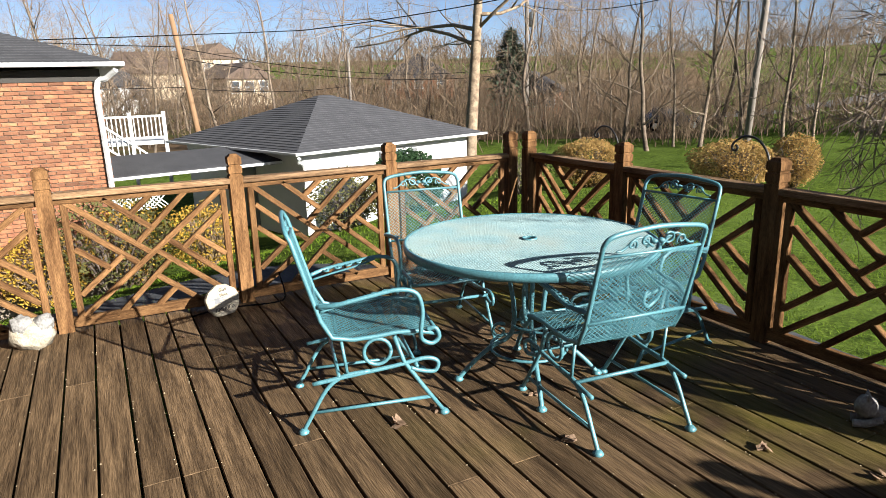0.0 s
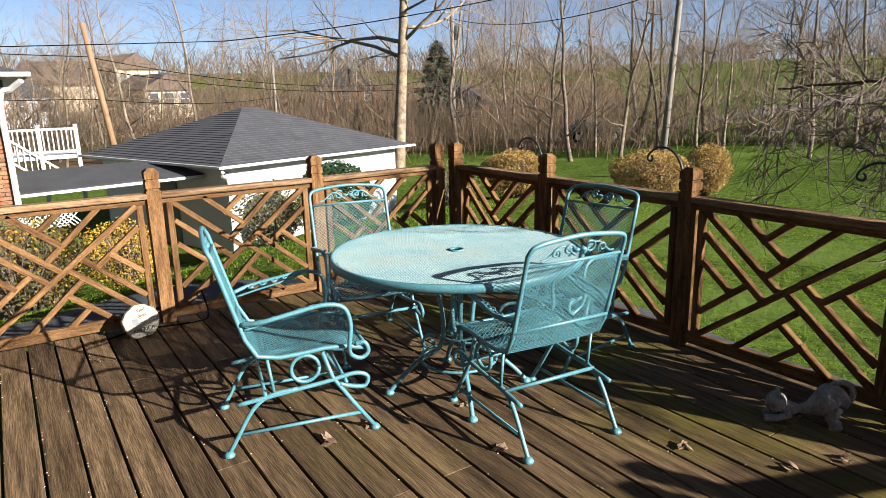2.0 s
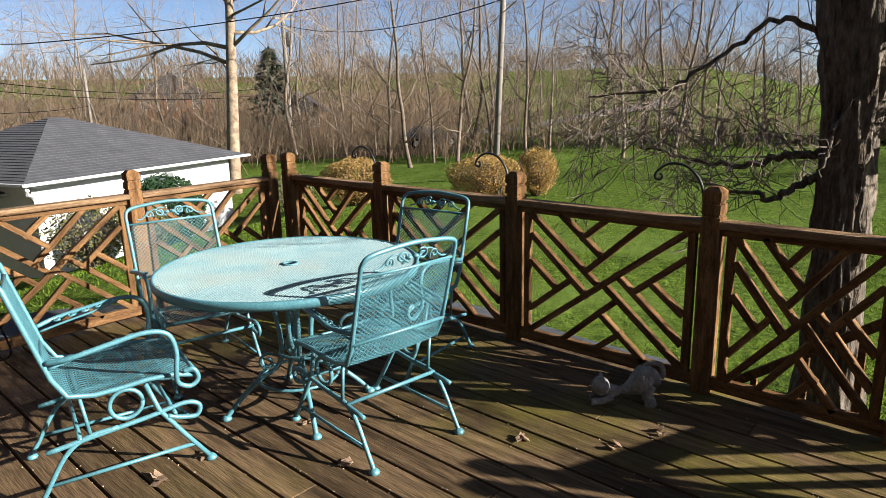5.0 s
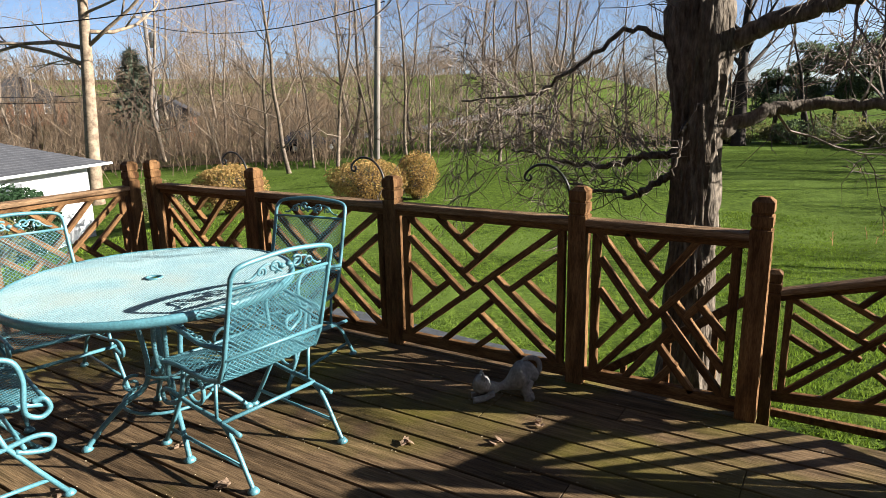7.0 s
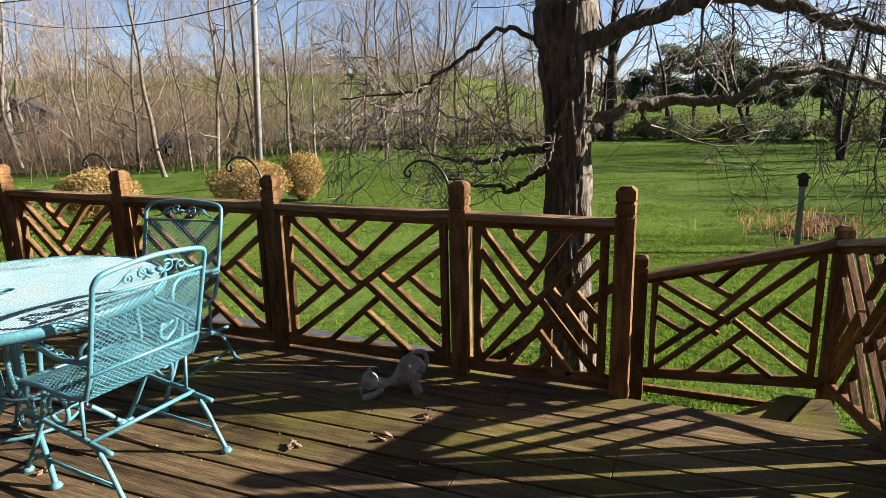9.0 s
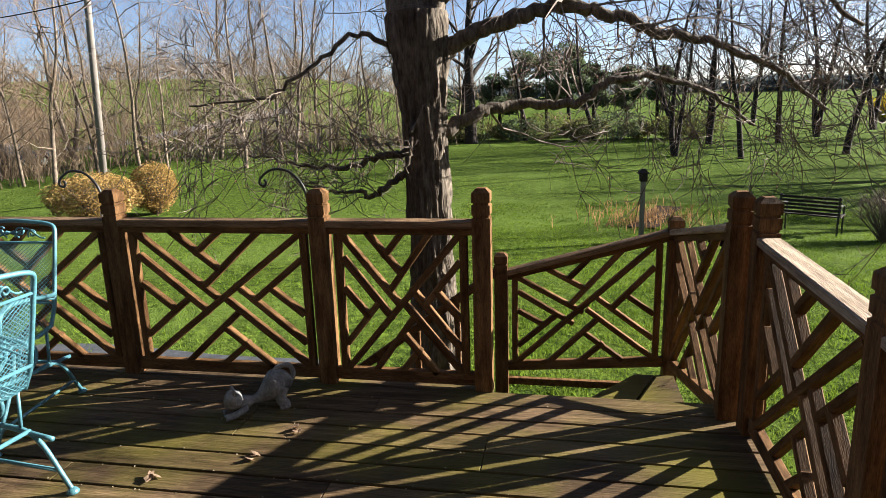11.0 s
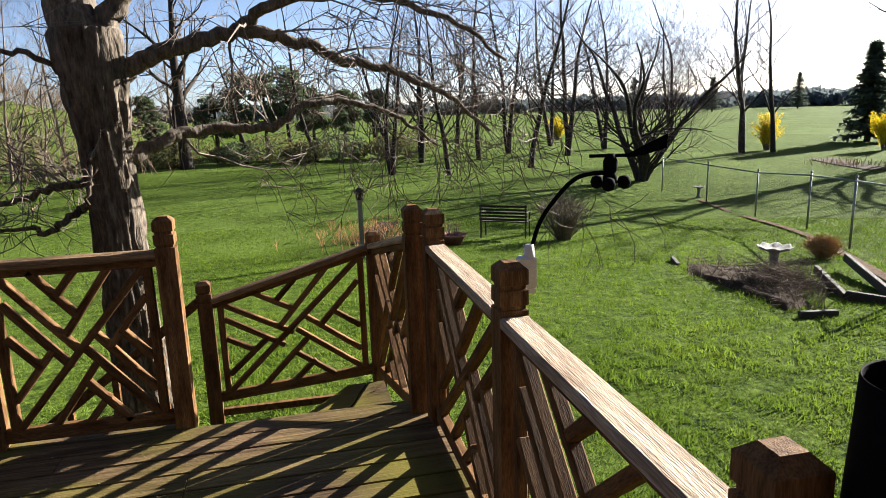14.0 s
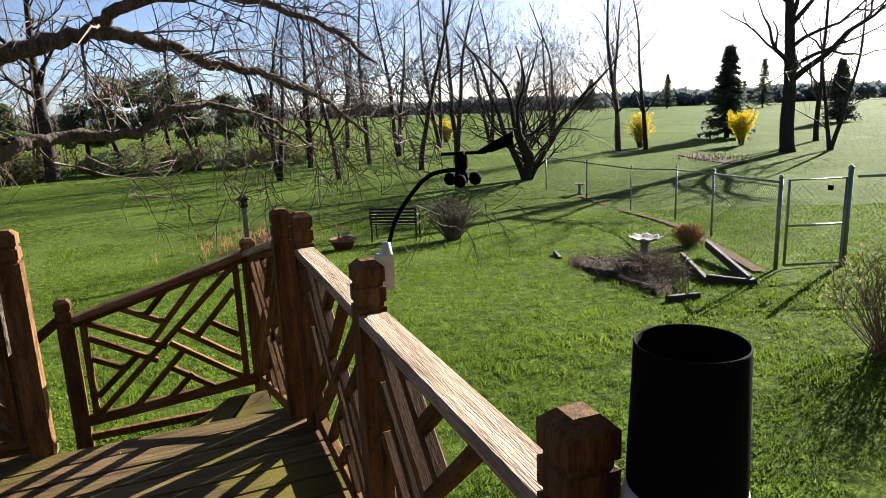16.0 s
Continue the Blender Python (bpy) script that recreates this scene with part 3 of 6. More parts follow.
def patio_table(x, y):
    th = thing("patio_table", "round turquoise wrought iron table with worn mesh top", "table", pose(x, y, 0))
    r, z = 0.625, 0.757
    g = Geo()
    lattice_strips(g, lambda u, v: 0.03 < math.hypot(u - r, v - r) < r, lambda u, v: (u - r, v - r, z), 2 * r, 2 * r, 0.026, 0.0145, 0.0018, 0.012)
    part("mesh_top", g, teal_worn, th, "faded turquoise expanded metal top with rust stains")
    ring = [(r * math.cos(a), r * math.sin(a), z - 0.008) for a in [2 * math.pi * k / 96 for k in range(97)]]
    rim = Geo()
    rim.lathe([(r - 0.004, z - 0.032), (r + 0.008, z - 0.034), (r + 0.011, z - 0.012), (r + 0.008, z + 0.003), (r - 0.002, z + 0.006), (r - 0.006, z - 0.002)], 96)
    rim.f = rim.f[:-2]
    part("rim", rim, teal, th, smooth=True)
    part("under_ring", Geo().tube([(0.3 * math.cos(a), 0.3 * math.sin(a), z - 0.014) for a in [2 * math.pi * k / 48 for k in range(49)]], 0.008, 6), teal, th, smooth=True)
    part("umbrella_hole", Geo().tube([(0.034 * math.cos(a), 0.034 * math.sin(a), z + 0.002) for a in [2 * math.pi * k / 24 for k in range(25)]], 0.007, 6), teal, th, smooth=True)
    for k in range(4):
        a = math.pi / 4 + k * math.pi / 2 + 0.35
        c, s = math.cos(a), math.sin(a)
        part("brace", Geo().tube([(c * 0.08, s * 0.08, z - 0.014), (c * r, s * r, z - 0.018)], 0.008, 6), teal, th, smooth=True)
        leg = curve([(c * 0.16, s * 0.16, z - 0.02), (c * 0.10, s * 0.10, 0.55), (c * 0.075, s * 0.075, 0.35), (c * 0.10, s * 0.10, 0.24), (c * 0.2, s * 0.2, 0.18), (c * 0.30, s * 0.30, 0.09), (c * 0.37, s * 0.37, 0.012)], 6)
        lg = part("leg", Geo().tube(leg, 0.0125, 8), teal, th, smooth=True)
        part("foot", Geo().lathe([(0.022, 0.0), (0.027, 0.006), (0.02, 0.018), (0.01, 0.026)], 12, (c * 0.37, s * 0.37)), teal, lg, smooth=True)
        part("leg_scroll", Geo().tube(scroll((c * 0.15, s * 0.15, 0.27), 0.045, 1.2, 1.0, (c, s, 0), (0, 0, 1)), 0.008, 6), teal, lg, smooth=True)
    part("centre_ring", Geo().tube([(0.085 * math.cos(a), 0.085 * math.sin(a), 0.3) for a in [2 * math.pi * k / 24 for k in range(25)]], 0.008, 6), teal, th, smooth=True)
    part("low_ring", Geo().tube([(0.2 * math.cos(a), 0.2 * math.sin(a), 0.175) for a in [2 * math.pi * k / 32 for k in range(33)]], 0.008, 6), teal, th, smooth=True)


patio_table(2.30, 3.04)


# ---- things on the deck ----
def lump(r, seed, rough=0.25, squash=(1, 1, 1), sub=3):
    """A rough stone: a ball pushed in and out by noise."""
    bm = bmesh.new()
    bmesh.ops.create_icosphere(bm, subdivisions=sub, radius=1)
    for v in bm.verts:
        n = noise.noise(v.co * 1.6 + Vector((seed, seed * 2, 0))) * rough + noise.noise(v.co * 4 + Vector((seed, 0, 3))) * rough * 0.4
        v.co = Vector([c * s * r * (1 + n) for c, s in zip(v.co, squash)])
    g = Geo()
    g.v = [tuple(v.co) for v in bm.verts]
    g.f = [tuple(v.index for v in f.verts) for f in bm.faces]
    bm.free()
    return g


def text_part(body, size, m, material, parent):
    cu = bpy.data.curves.new("lettering", "FONT")
    cu.body, cu.size, cu.extrude, cu.align_x, cu.align_y = body, size, 0.0015, "CENTER", "CENTER"
    ob = new("lettering", cu)
    bpy.context.view_layer.update()
    me = bpy.data.meshes.new_from_object(ob)
    bpy.data.objects.remove(ob)
    me.materials.clear()
    me.materials.append(material)
    return part("lettering", me, material, parent, m=m)


plq = thing("garden_plaque", "round pale stone plaque with dark lettering leaning on railing", "plaque", pose(1.06, 4.93, 0.103, -14, 0, 22))
plq.scale = (0.87, 0.87, 0.87)
g = Geo()
n = 40
for y, k in ((-0.018, 0.96), (-0.012, 1.0), (0.014, 1.0), (0.02, 0.95)):
    for i in range(n):
        a = 2 * math.pi * i / n
        r = 0.128 * k * (1 + 0.025 * math.sin(5 * a) + 0.02 * math.sin(11 * a + 1))
        g.v.append((r * 1.12 * math.cos(a), y, max(-0.118, r * math.sin(a))))
for k in range(3):
    for i in range(n):
        g.f.append((k * n + i, k * n + (i + 1) % n, (k + 1) * n + (i + 1) % n, (k + 1) * n + i))
g.f += [tuple(reversed(range(n))), tuple(3 * n + i for i in range(n))]
part("slab", g, stone, plq)
for body, z, s in (("God", 0.085, 0.036), ("Bless", 0.045, 0.034), ("AMERICA", -0.065, 0.042)):
    text_part(body, s, pose(0.01 if z > 0 else 0, -0.02, z, 90, 0, 0), dark_ink, plq)
flag = Geo().box(-0.075, -0.03, -0.0205, -0.018, -0.012, 0.03)
for k in range(3):
    flag.box(-0.03, 0.02, -0.0205, -0.018, -0.012 + 0.016 * k, -0.004 + 0.016 * k)
part("flag_motif", flag, grey_shutter, plq)

rock = thing("stone_planter_figure", "rough grey and white stone ornament on the deck", "garden ornament", pose(-0.07, 4.93, 0.095))
part("body", lump(0.12, 3, 0.35, (1.0, 0.7, 0.85)), stone, rock, smooth=True)
part("lobe", lump(0.06, 5, 0.4, (1, 0.8, 1)), grey_stone, rock, m=pose(-0.05, -0.03, 0.075), smooth=True)
part("lobe", lump(0.055, 8, 0.4, (1, 0.8, 1)), grey_stone, rock, m=pose(0.07, -0.02, 0.06), smooth=True)

# the stone animal, one plain mesh: crouching front, raised rump, curled tail
g = Geo()
g.tube(curve([(-0.20, 0, 0.075), (-0.13, 0, 0.07), (-0.04, 0, 0.085), (0.05, 0, 0.125), (0.11, 0, 0.15), (0.17, 0, 0.12)], 5), [0.026 + 0.012 * math.sin(i * 0.5) + 0.045 * math.sin(math.pi * max(0.0, (i - 7) / 19)) for i in range(26)], 14)
for sg in (-1, 1):
    g.tube(curve([(-0.14, sg * 0.035, 0.05), (-0.22, sg * 0.04, 0.025), (-0.29, sg * 0.04, 0.018)], 5), 0.02, 8)
    g.tube(curve([(0.10, sg * 0.04, 0.12), (0.08, sg * 0.05, 0.06), (0.12, sg * 0.05, 0.015), (0.07, sg * 0.05, 0.014)], 5), [0.045 - 0.0018 * i for i in range(16)], 8)
    g.tube([(-0.215, sg * 0.028, 0.125), (-0.22, sg * 0.032, 0.15), (-0.222, sg * 0.034, 0.168)], [0.02, 0.012, 0.002], 6)
g.tube(curve([(0.15, 0, 0.13), (0.19, 0, 0.16), (0.17, 0, 0.215), (0.10, 0, 0.225), (0.05, 0, 0.20)], 5), [0.02 - 0.0004 * i for i in range(21)], 8)
head = lump(0.058, 2, 0.1, (1.1, 0.95, 0.95))
i0 = len(g.v)
g.v += [(x - 0.225, y, z + 0.095) for x, y, z in head.v]
g.f += [tuple(i0 + k for k in f) for f in head.f]
single("cat_statue", g, grey_stone, "weathered grey stone crouching cat statue on the deck", "statue", pose(3.40, 1.74, 0.0, 0, 0, -52), smooth=True).scale = (0.74, 0.74, 0.98)


def shepherd_hook(y):
    """A black plant hook screwed to a post, its arm bending out over the lawn side."""
    th = thing("plant_hook", "black iron plant hook with curled end on post", "plant hook", pose(B_X, y + 0.05, 0), "plant hooks")
    part("arm", Geo().tube(curve([(0, 0.0, 0.90), (0, 0.004, 1.0), (0.0, 0.03, 1.1), (0, 0.10, 1.17), (0, 0.19, 1.18), (0, 0.255, 1.14), (0, 0.265, 1.105), (0, 0.24, 1.095), (0, 0.228, 1.115), (0, 0.24, 1.128)], 5), 0.0075, 6), iron, th, smooth=True)
    part("back_plate", Geo().box(-0.012, 0.012, -0.003, 0.004, 0.86, 1.02, None, 0.001), iron, th)


for y in B_YS[:3]:
    shepherd_hook(y)

# weather instruments on fence C
rg = thing("rain_gauge", "black rain collector cone on white base at railing post", "rain gauge", pose(1.06, -0.69, 0))
part("collector", Geo().lathe([(0.0835, 0.985), (0.0845, 0.99), (0.083, 1.05), (0.0795, 1.14), (0.078, 1.198), (0.0765, 1.203), (0.0745, 1.2), (0.072, 1.12), (0.02, 1.05)], 48), black_plastic, rg, smooth=True)
part("base", Geo().lathe([(0.088, 0.84), (0.09, 0.85), (0.09, 0.968), (0.086, 0.984), (0.07, 0.986)], 40), white_plastic, rg, smooth=True)
part("bracket", Geo().box(-0.03, 0.12, 0.06, 0.115, 0.84, 0.90, None, 0.004), white_plastic, rg)
part("screw_boss", Geo().lathe([(0.012, 0.93), (0.012, 0.985), (0.009, 0.99)], 12, (-0.088, -0.005)), white_plastic, rg, smooth=True)
for k in range(4):
    part("vent_rib", Geo().box(0.075, 0.094, -0.02, 0.04, 0.86 + 0.022 * k, 0.868 + 0.022 * k, None, 0.002), white_plastic, rg)

an = thing("anemometer", "black wind vane and cup anemometer on curved arm", "weather station", pose(2.41, -0.62, 0.04))
mount = part("mount", Geo().box(-0.03, 0.012, -0.062, -0.006, 0.925, 1.035, None, 0.008), white_plastic, an, "white plastic mounting bracket")
part("socket", Geo().lathe([(0.017, 1.02), (0.019, 1.03), (0.014, 1.07)], 14, (-0.008, -0.045)), white_plastic, mount, smooth=True)
for k in range(3):
    part("rib", Geo().box(-0.034, -0.03, -0.058, -0.01, 0.915 + 0.035 * k, 0.93 + 0.035 * k, None, 0.001), white_plastic, mount)
part("arm", Geo().tube(curve([(-0.008, -0.045, 1.03), (0.01, -0.09, 1.14), (0.01, -0.16, 1.23), (0.012, -0.22, 1.275), (0.015, -0.29, 1.285), (0.02, -0.33, 1.28)], 6), 0.0075, 8), black_plastic, an, smooth=True)
hub = part("hub", Geo().lathe([(0.012, 1.235), (0.022, 1.24), (0.024, 1.27), (0.016, 1.28), (0.022, 1.29), (0.024, 1.32), (0.012, 1.345)], 16, (0.02, -0.335)), black_plastic, an, smooth=True)
vn = Geo()
vn.tube([(0.04, -0.27, 1.338), (0.0, -0.42, 1.338)], 0.006, 6)
tail = [(0.0, -0.37, 1.336), (-0.02, -0.44, 1.375), (-0.035, -0.505, 1.405), (-0.038, -0.50, 1.36), (-0.02, -0.43, 1.338)]
i0 = len(vn.v)
vn.v += [(x - 0.002, y, z) for x, y, z in tail] + [(x + 0.002, y, z) for x, y, z in tail]
vn.f += [tuple(i0 + k for k in range(5)), tuple(i0 + 9 - k for k in range(5))] + [(i0 + k, i0 + (k + 1) % 5, i0 + 5 + (k + 1) % 5, i0 + 5 + k) for k in range(5)]
part("vane", vn, black_plastic, an)
for k in range(3):
    a = 0.5 + k * 2 * math.pi / 3
    cx, cy = 0.02 + 0.05 * math.cos(a), -0.335 + 0.05 * math.sin(a)
    arm = part("cup_arm", Geo().tube([(0.02, -0.335, 1.25), (cx, cy, 1.25)], 0.003, 5), black_plastic, an)
    part("cup", Geo().lathe([(0.004, 1.228), (0.017, 1.233), (0.023, 1.25), (0.017, 1.267), (0.004, 1.272)], 14, (cx, cy)), black_plastic, arm, smooth=True)

# solar lamp clamped to the stair rail
sl = thing("solar_lamp", "black plastic solar lamp fixed to the stair railing", "lamp", pose(4.2, -0.60, 0.70))
part("housing", Geo().lathe([(0.05, 0.0), (0.06, 0.02), (0.055, 0.09), (0.03, 0.12)], 16), black_plastic, sl, smooth=True)
part("clamp", Geo().box(-0.02, 0.02, 0.03, 0.1, 0.01, 0.06, None, 0.003), black_plastic, sl)


def dead_leaf(x, y, s, seed):
    rnd = random.Random(seed)
    g = Geo()
    for k in range(5):
        a = rnd.uniform(0, 6.28)
        c = Vector((rnd.uniform(-0.5, 0.5) * s, rnd.uniform(-0.5, 0.5) * s, 0.006))
        d, e = Vector((math.cos(a), math.sin(a), rnd.uniform(-0.1, 0.4))) * s, Vector((-math.sin(a), math.cos(a), rnd.uniform(0, 0.5))) * s * 0.5
        i = len(g.v)
        g.v += [tuple(c - d * 0.5 + Vector((0, 0, 0.004))), tuple(c + e * 0.6 + Vector((0, 0, 0.01))), tuple(c + d * 0.5 + Vector((0, 0, 0.012))), tuple(c - e * 0.6 + Vector((0, 0, 0.004)))]
        g.f.append((i, i + 1, i + 2, i + 3))
    single("dead_leaf", g, dry_leaf, "curled dry brown leaf on the deck boards", "leaf", pose(x, y, 0), "leaves on the deck")


for i, (x, y, s) in enumerate(((1.482, 2.923, 0.07), (2.082, 2.401, 0.06), (2.2, 2.85, 0.035), (2.75, 1.95, 0.05), (3.2, 1.5, 0.05), (3.35, 1.9, 0.04), (0.75, 4.6, 0.04), (1.73, 2.95, 0.05), (2.95, 1.62, 0.05))):
    dead_leaf(x, y, s, i)
sg_ = Geo()
rs = random.Random(4)
for _ in range(900):
    x = 3.736 - 0.1513 * rs.randint(0, 36) + rs.choice((-1, 1)) * rs.uniform(0.006, 0.014)
    y = rs.uniform(0.2, 5.0)
    if x < 3.6:
        i = len(sg_.v)
        s = rs.uniform(0.0022, 0.005)
        sg_.v += [(x - s, y, 0.001), (x, y - s, 0.001), (x + s, y, 0.001), (x, y + s, 0.001), (x, y, 0.001 + s)]
        sg_.f += [(i, i + 1, i + 4), (i + 1, i + 2, i + 4), (i + 2, i + 3, i + 4), (i + 3, i, i + 4)]
single("seed_husks", sg_, husk, "pale seed husks scattered along the board gaps", "debris", kind="stuff")

cb = curve([(0.86, 4.98, 0.008), (1.0, 5.03, 0.008), (1.2, 5.02, 0.008), (1.42, 4.98, 0.008), (1.52, 5.04, 0.02), (1.5, 5.08, 0.2)], 6)
single("cable", Geo().tube(cb, 0.006, 6), black_plastic, "thin black cable lying along the railing foot", "cable", smooth=True)

# ---- ground ----
def radial_ground():
    g = Geo()
    rings = [0.0] + [1.2 * 1.13 ** k for k in range(66)]
    n = 120
    for r in rings:
        for i in range(n):
            a = 2 * math.pi * i / n
            x, y = 1.5 + r * math.cos(a), 2.0 + r * math.sin(a)
            bumpy = 0.02 * noise.noise(Vector((x * 0.6, y * 0.6, 0))) if r < 60 else 0
            g.v.append((x, y, ground_z(x, y) + bumpy))
    for k in range(len(rings) - 1):
        for i in range(n):
            g.f.append((k * n + i, k * n + (i + 1) % n, (k + 1) * n + (i + 1) % n, (k + 1) * n + i))
    return single("ground", g, grass_ground, "green spring lawn with worn pale patches", "lawn", kind="structure", smooth=True)


radial_ground()


def grass():
    """Blades on the lawn near the deck, thinning out with distance."""
    rs = np.random.RandomState(5)
    v, f = [], []
    n = 460000
    ang = np.where(rs.uniform(0, 1, n) < 0.6, rs.uniform(-1.75, 0.15, n), rs.uniform(-2.0, 1.75, n))
    rad = 1.0 + 19 * rs.uniform(0, 1, n) ** 1.6
    xs, ys = 0.4 + rad * np.cos(ang), 0.4 + rad * np.sin(ang)
    h = rs.uniform(0.014, 0.046, n)
    w = rs.uniform(0.003, 0.0065, n) * (1 + rad * 0.08)
    th, le, la = rs.uniform(0, 6.28, n), rs.uniform(0, 0.065, n), rs.uniform(0, 6.28, n)
    for i in range(n):
        x, y = float(xs[i]), float(ys[i])
        if DX0 < x < 5.0 and -0.6 < y < 5.3:
            continue
        z = ground_z(x, y)
        clump = max(0.15, 0.95 + 1.0 * noise.noise(Vector((x * 2.6, y * 2.6, 0))) + 0.5 * noise.noise(Vector((x * 7, y * 7, 4))))
        dx, dy = w[i] * math.cos(th[i]), w[i] * math.sin(th[i])
        k = len(v)
        v += [(x - dx, y - dy, z - 0.01), (x + dx, y + dy, z - 0.01), (x + le[i] * math.cos(la[i]), y + le[i] * math.sin(la[i]), z + h[i] * clump)]
        f.append((k, k + 1, k + 2))
    g = Geo()
    g.v, g.f = v, f
    single("grass", g, blade, "short fresh green grass blades", "grass", kind="stuff")


grass()


def strip(name, pts, width, material, label, category, lift=0.012, kind="structure"):
    """A flat band that follows the ground."""
    c = curve([(x, y, 0) for x, y in pts], 10)
    g = Geo()
    for i, p in enumerate(c):
        d = (c[min(i + 1, len(c) - 1)] - c[max(i - 1, 0)]).normalized()
        s = Vector((-d.y, d.x, 0)) * width / 2
        for q in (p - s, p - s * 0.33, p + s * 0.33, p + s):
            g.v.append((q.x, q.y, ground_z(q.x, q.y) + lift))
    for i in range(len(c) - 1):
        for k in range(3):
            a = i * 4 + k
            g.f.append((a, a + 1, a + 5, a + 4))
    return single(name, g, material, label, category, kind=kind)


strip("pavement", [(-8, 7.6), (-2, 7.8), (-0.5, 8.0), (0.7, 8.3), (1.6, 8.5), (2.6, 8.2), (3.6, 7.4)], 0.85, slate, "dark slate garden path beside the deck", "path", 0.03)
strip("pavement", [(4.0, 7.0), (5.2, 6.2), (5.75, 5.0), (5.6, 3.4), (5.6, 2.4)], 0.44, slate, "narrow slate garden path beside the deck", "path", 0.034)
strip("road", [(26, 52), (38, 44), (52, 38), (80, 34)], 4.0, road_m, "grey lane in front of the wood", "road", 0.06)


# ---- trees ----
def grow(geo_wood, geo_twig, p, d, length, r, depth, rs, spread=0.6, up=0.12, kids=3, wig=0.18, twig_sides=3, split=2):
    """A branch with its side branches; thin ones go into the twig mesh."""
    n = 5 if depth > 1 else 4
    pts, p0 = [Vector(p)], Vector(p)
    d = Vector(d).normalized()
    dirs = [d]
    for i in range(n):
        d = (d + Vector((rs.gauss(0, wig), rs.gauss(0, wig), rs.gauss(0, wig) + up))).normalized()
        p0 = p0 + d * length / n
        pts.append(p0)
        dirs.append(d)
    rads = [r * (1 - 0.72 * i / n) for i in range(n + 1)]
    (geo_wood if depth > split else geo_twig).tube(pts, rads, 7 if depth > 3 else (5 if depth > 2 else twig_sides))
    if depth <= 0:
        return
    for k in range(kids + (1 if depth > 2 else 0)):
        t = rs.uniform(0.3, 1.0)
        i = min(n - 1, int(t * n))
        q = pts[i].lerp(pts[i + 1], t * n - i)
        side = dirs[i].orthogonal().normalized()
        side.rotate(Matrix.Rotation(rs.uniform(0, 6.283), 3, dirs[i]))
        dd = (dirs[i] * (1 - spread * 0.5) + side * spread).normalized()
        grow(geo_wood, geo_twig, q, dd, length * rs.uniform(0.5, 0.75), max(0.004, rads[i] * rs.uniform(0.45, 0.65)), depth - 1, rs, spread, up, kids, wig, twig_sides, split)


def bare_tree(name, label, seed, height, r, trunk_m, twig_m, bole=0.3, limbs=12, depth=2, kids=4, spread=0.6, up=0.1, stems=1, group="", reach=0.34, open_=0.75, thick=0.42, wander=0.1):
    """A leafless tree: one or more through-going stems, each with limbs that shorten towards the top."""
    rs = random.Random(seed)
    th = thing(name, label, "tree", None, group)
    tw = Geo()
    for s in range(stems):
        a0 = 6.283 * s / stems + rs.random()
        out = 0.0 if stems == 1 else (0.2 if stems < 4 else 0.42)
        d = Vector((math.cos(a0) * out + rs.gauss(0, 0.04), math.sin(a0) * out + rs.gauss(0, 0.04), 1)).normalized()
        n = 9
        p = Vector((0, 0, -0.25))
        pts = [p]
        for i in range(n):
            d = (d + Vector((rs.gauss(0, wander), rs.gauss(0, wander), 0.03))).normalized()
            p = p + d * height * (1.0 if s == 0 else rs.uniform(0.75, 0.95)) / n
            pts.append(p)
        c = curve(pts, 3)
        m = len(c)
        rads = [r * (1.25 if i == 0 else 1.0) * (1 - 0.86 * i / (m - 1)) for i in range(m)]
        part("trunk", Geo().tube(c, rads, 10), trunk_m, th, smooth=True)
        lw = Geo()
        for k in range(limbs):
            t = bole + (0.97 - bole) * (k + rs.random()) / limbs
            i = min(m - 2, int(t * (m - 1)))
            a = rs.uniform(0, 6.283)
            dd = Vector((math.cos(a) * open_, math.sin(a) * open_, rs.uniform(0.35, 0.9)))
            grow(lw, tw, c[i], dd, height * reach * (1.1 - 0.7 * t) * rs.uniform(0.7, 1.25), max(0.014, rads[i] * rs.uniform(0.7, 1.2) * thick), depth, rs, spread, up, kids, 0.16, 3, 1)
        part("limb_frame", lw, trunk_m, th, smooth=True)
    part("crown", tw, twig_m, th)
    return th


def put(ob, x, y, s=1.0, a=0.0, dz=0.0):
    ob.matrix_basis = pose(x, y, ground_z(x, y) + dz, 0, 0, a)
    ob.scale = (s, s, s)


def put_copy(ob, x, y, s=1.0, a=0.0, dz=0.0):
    c = copy_thing(ob, pose(x, y, ground_z(x, y) + dz, 0, 0, a))
    c.scale = (s, s, s)
    return c


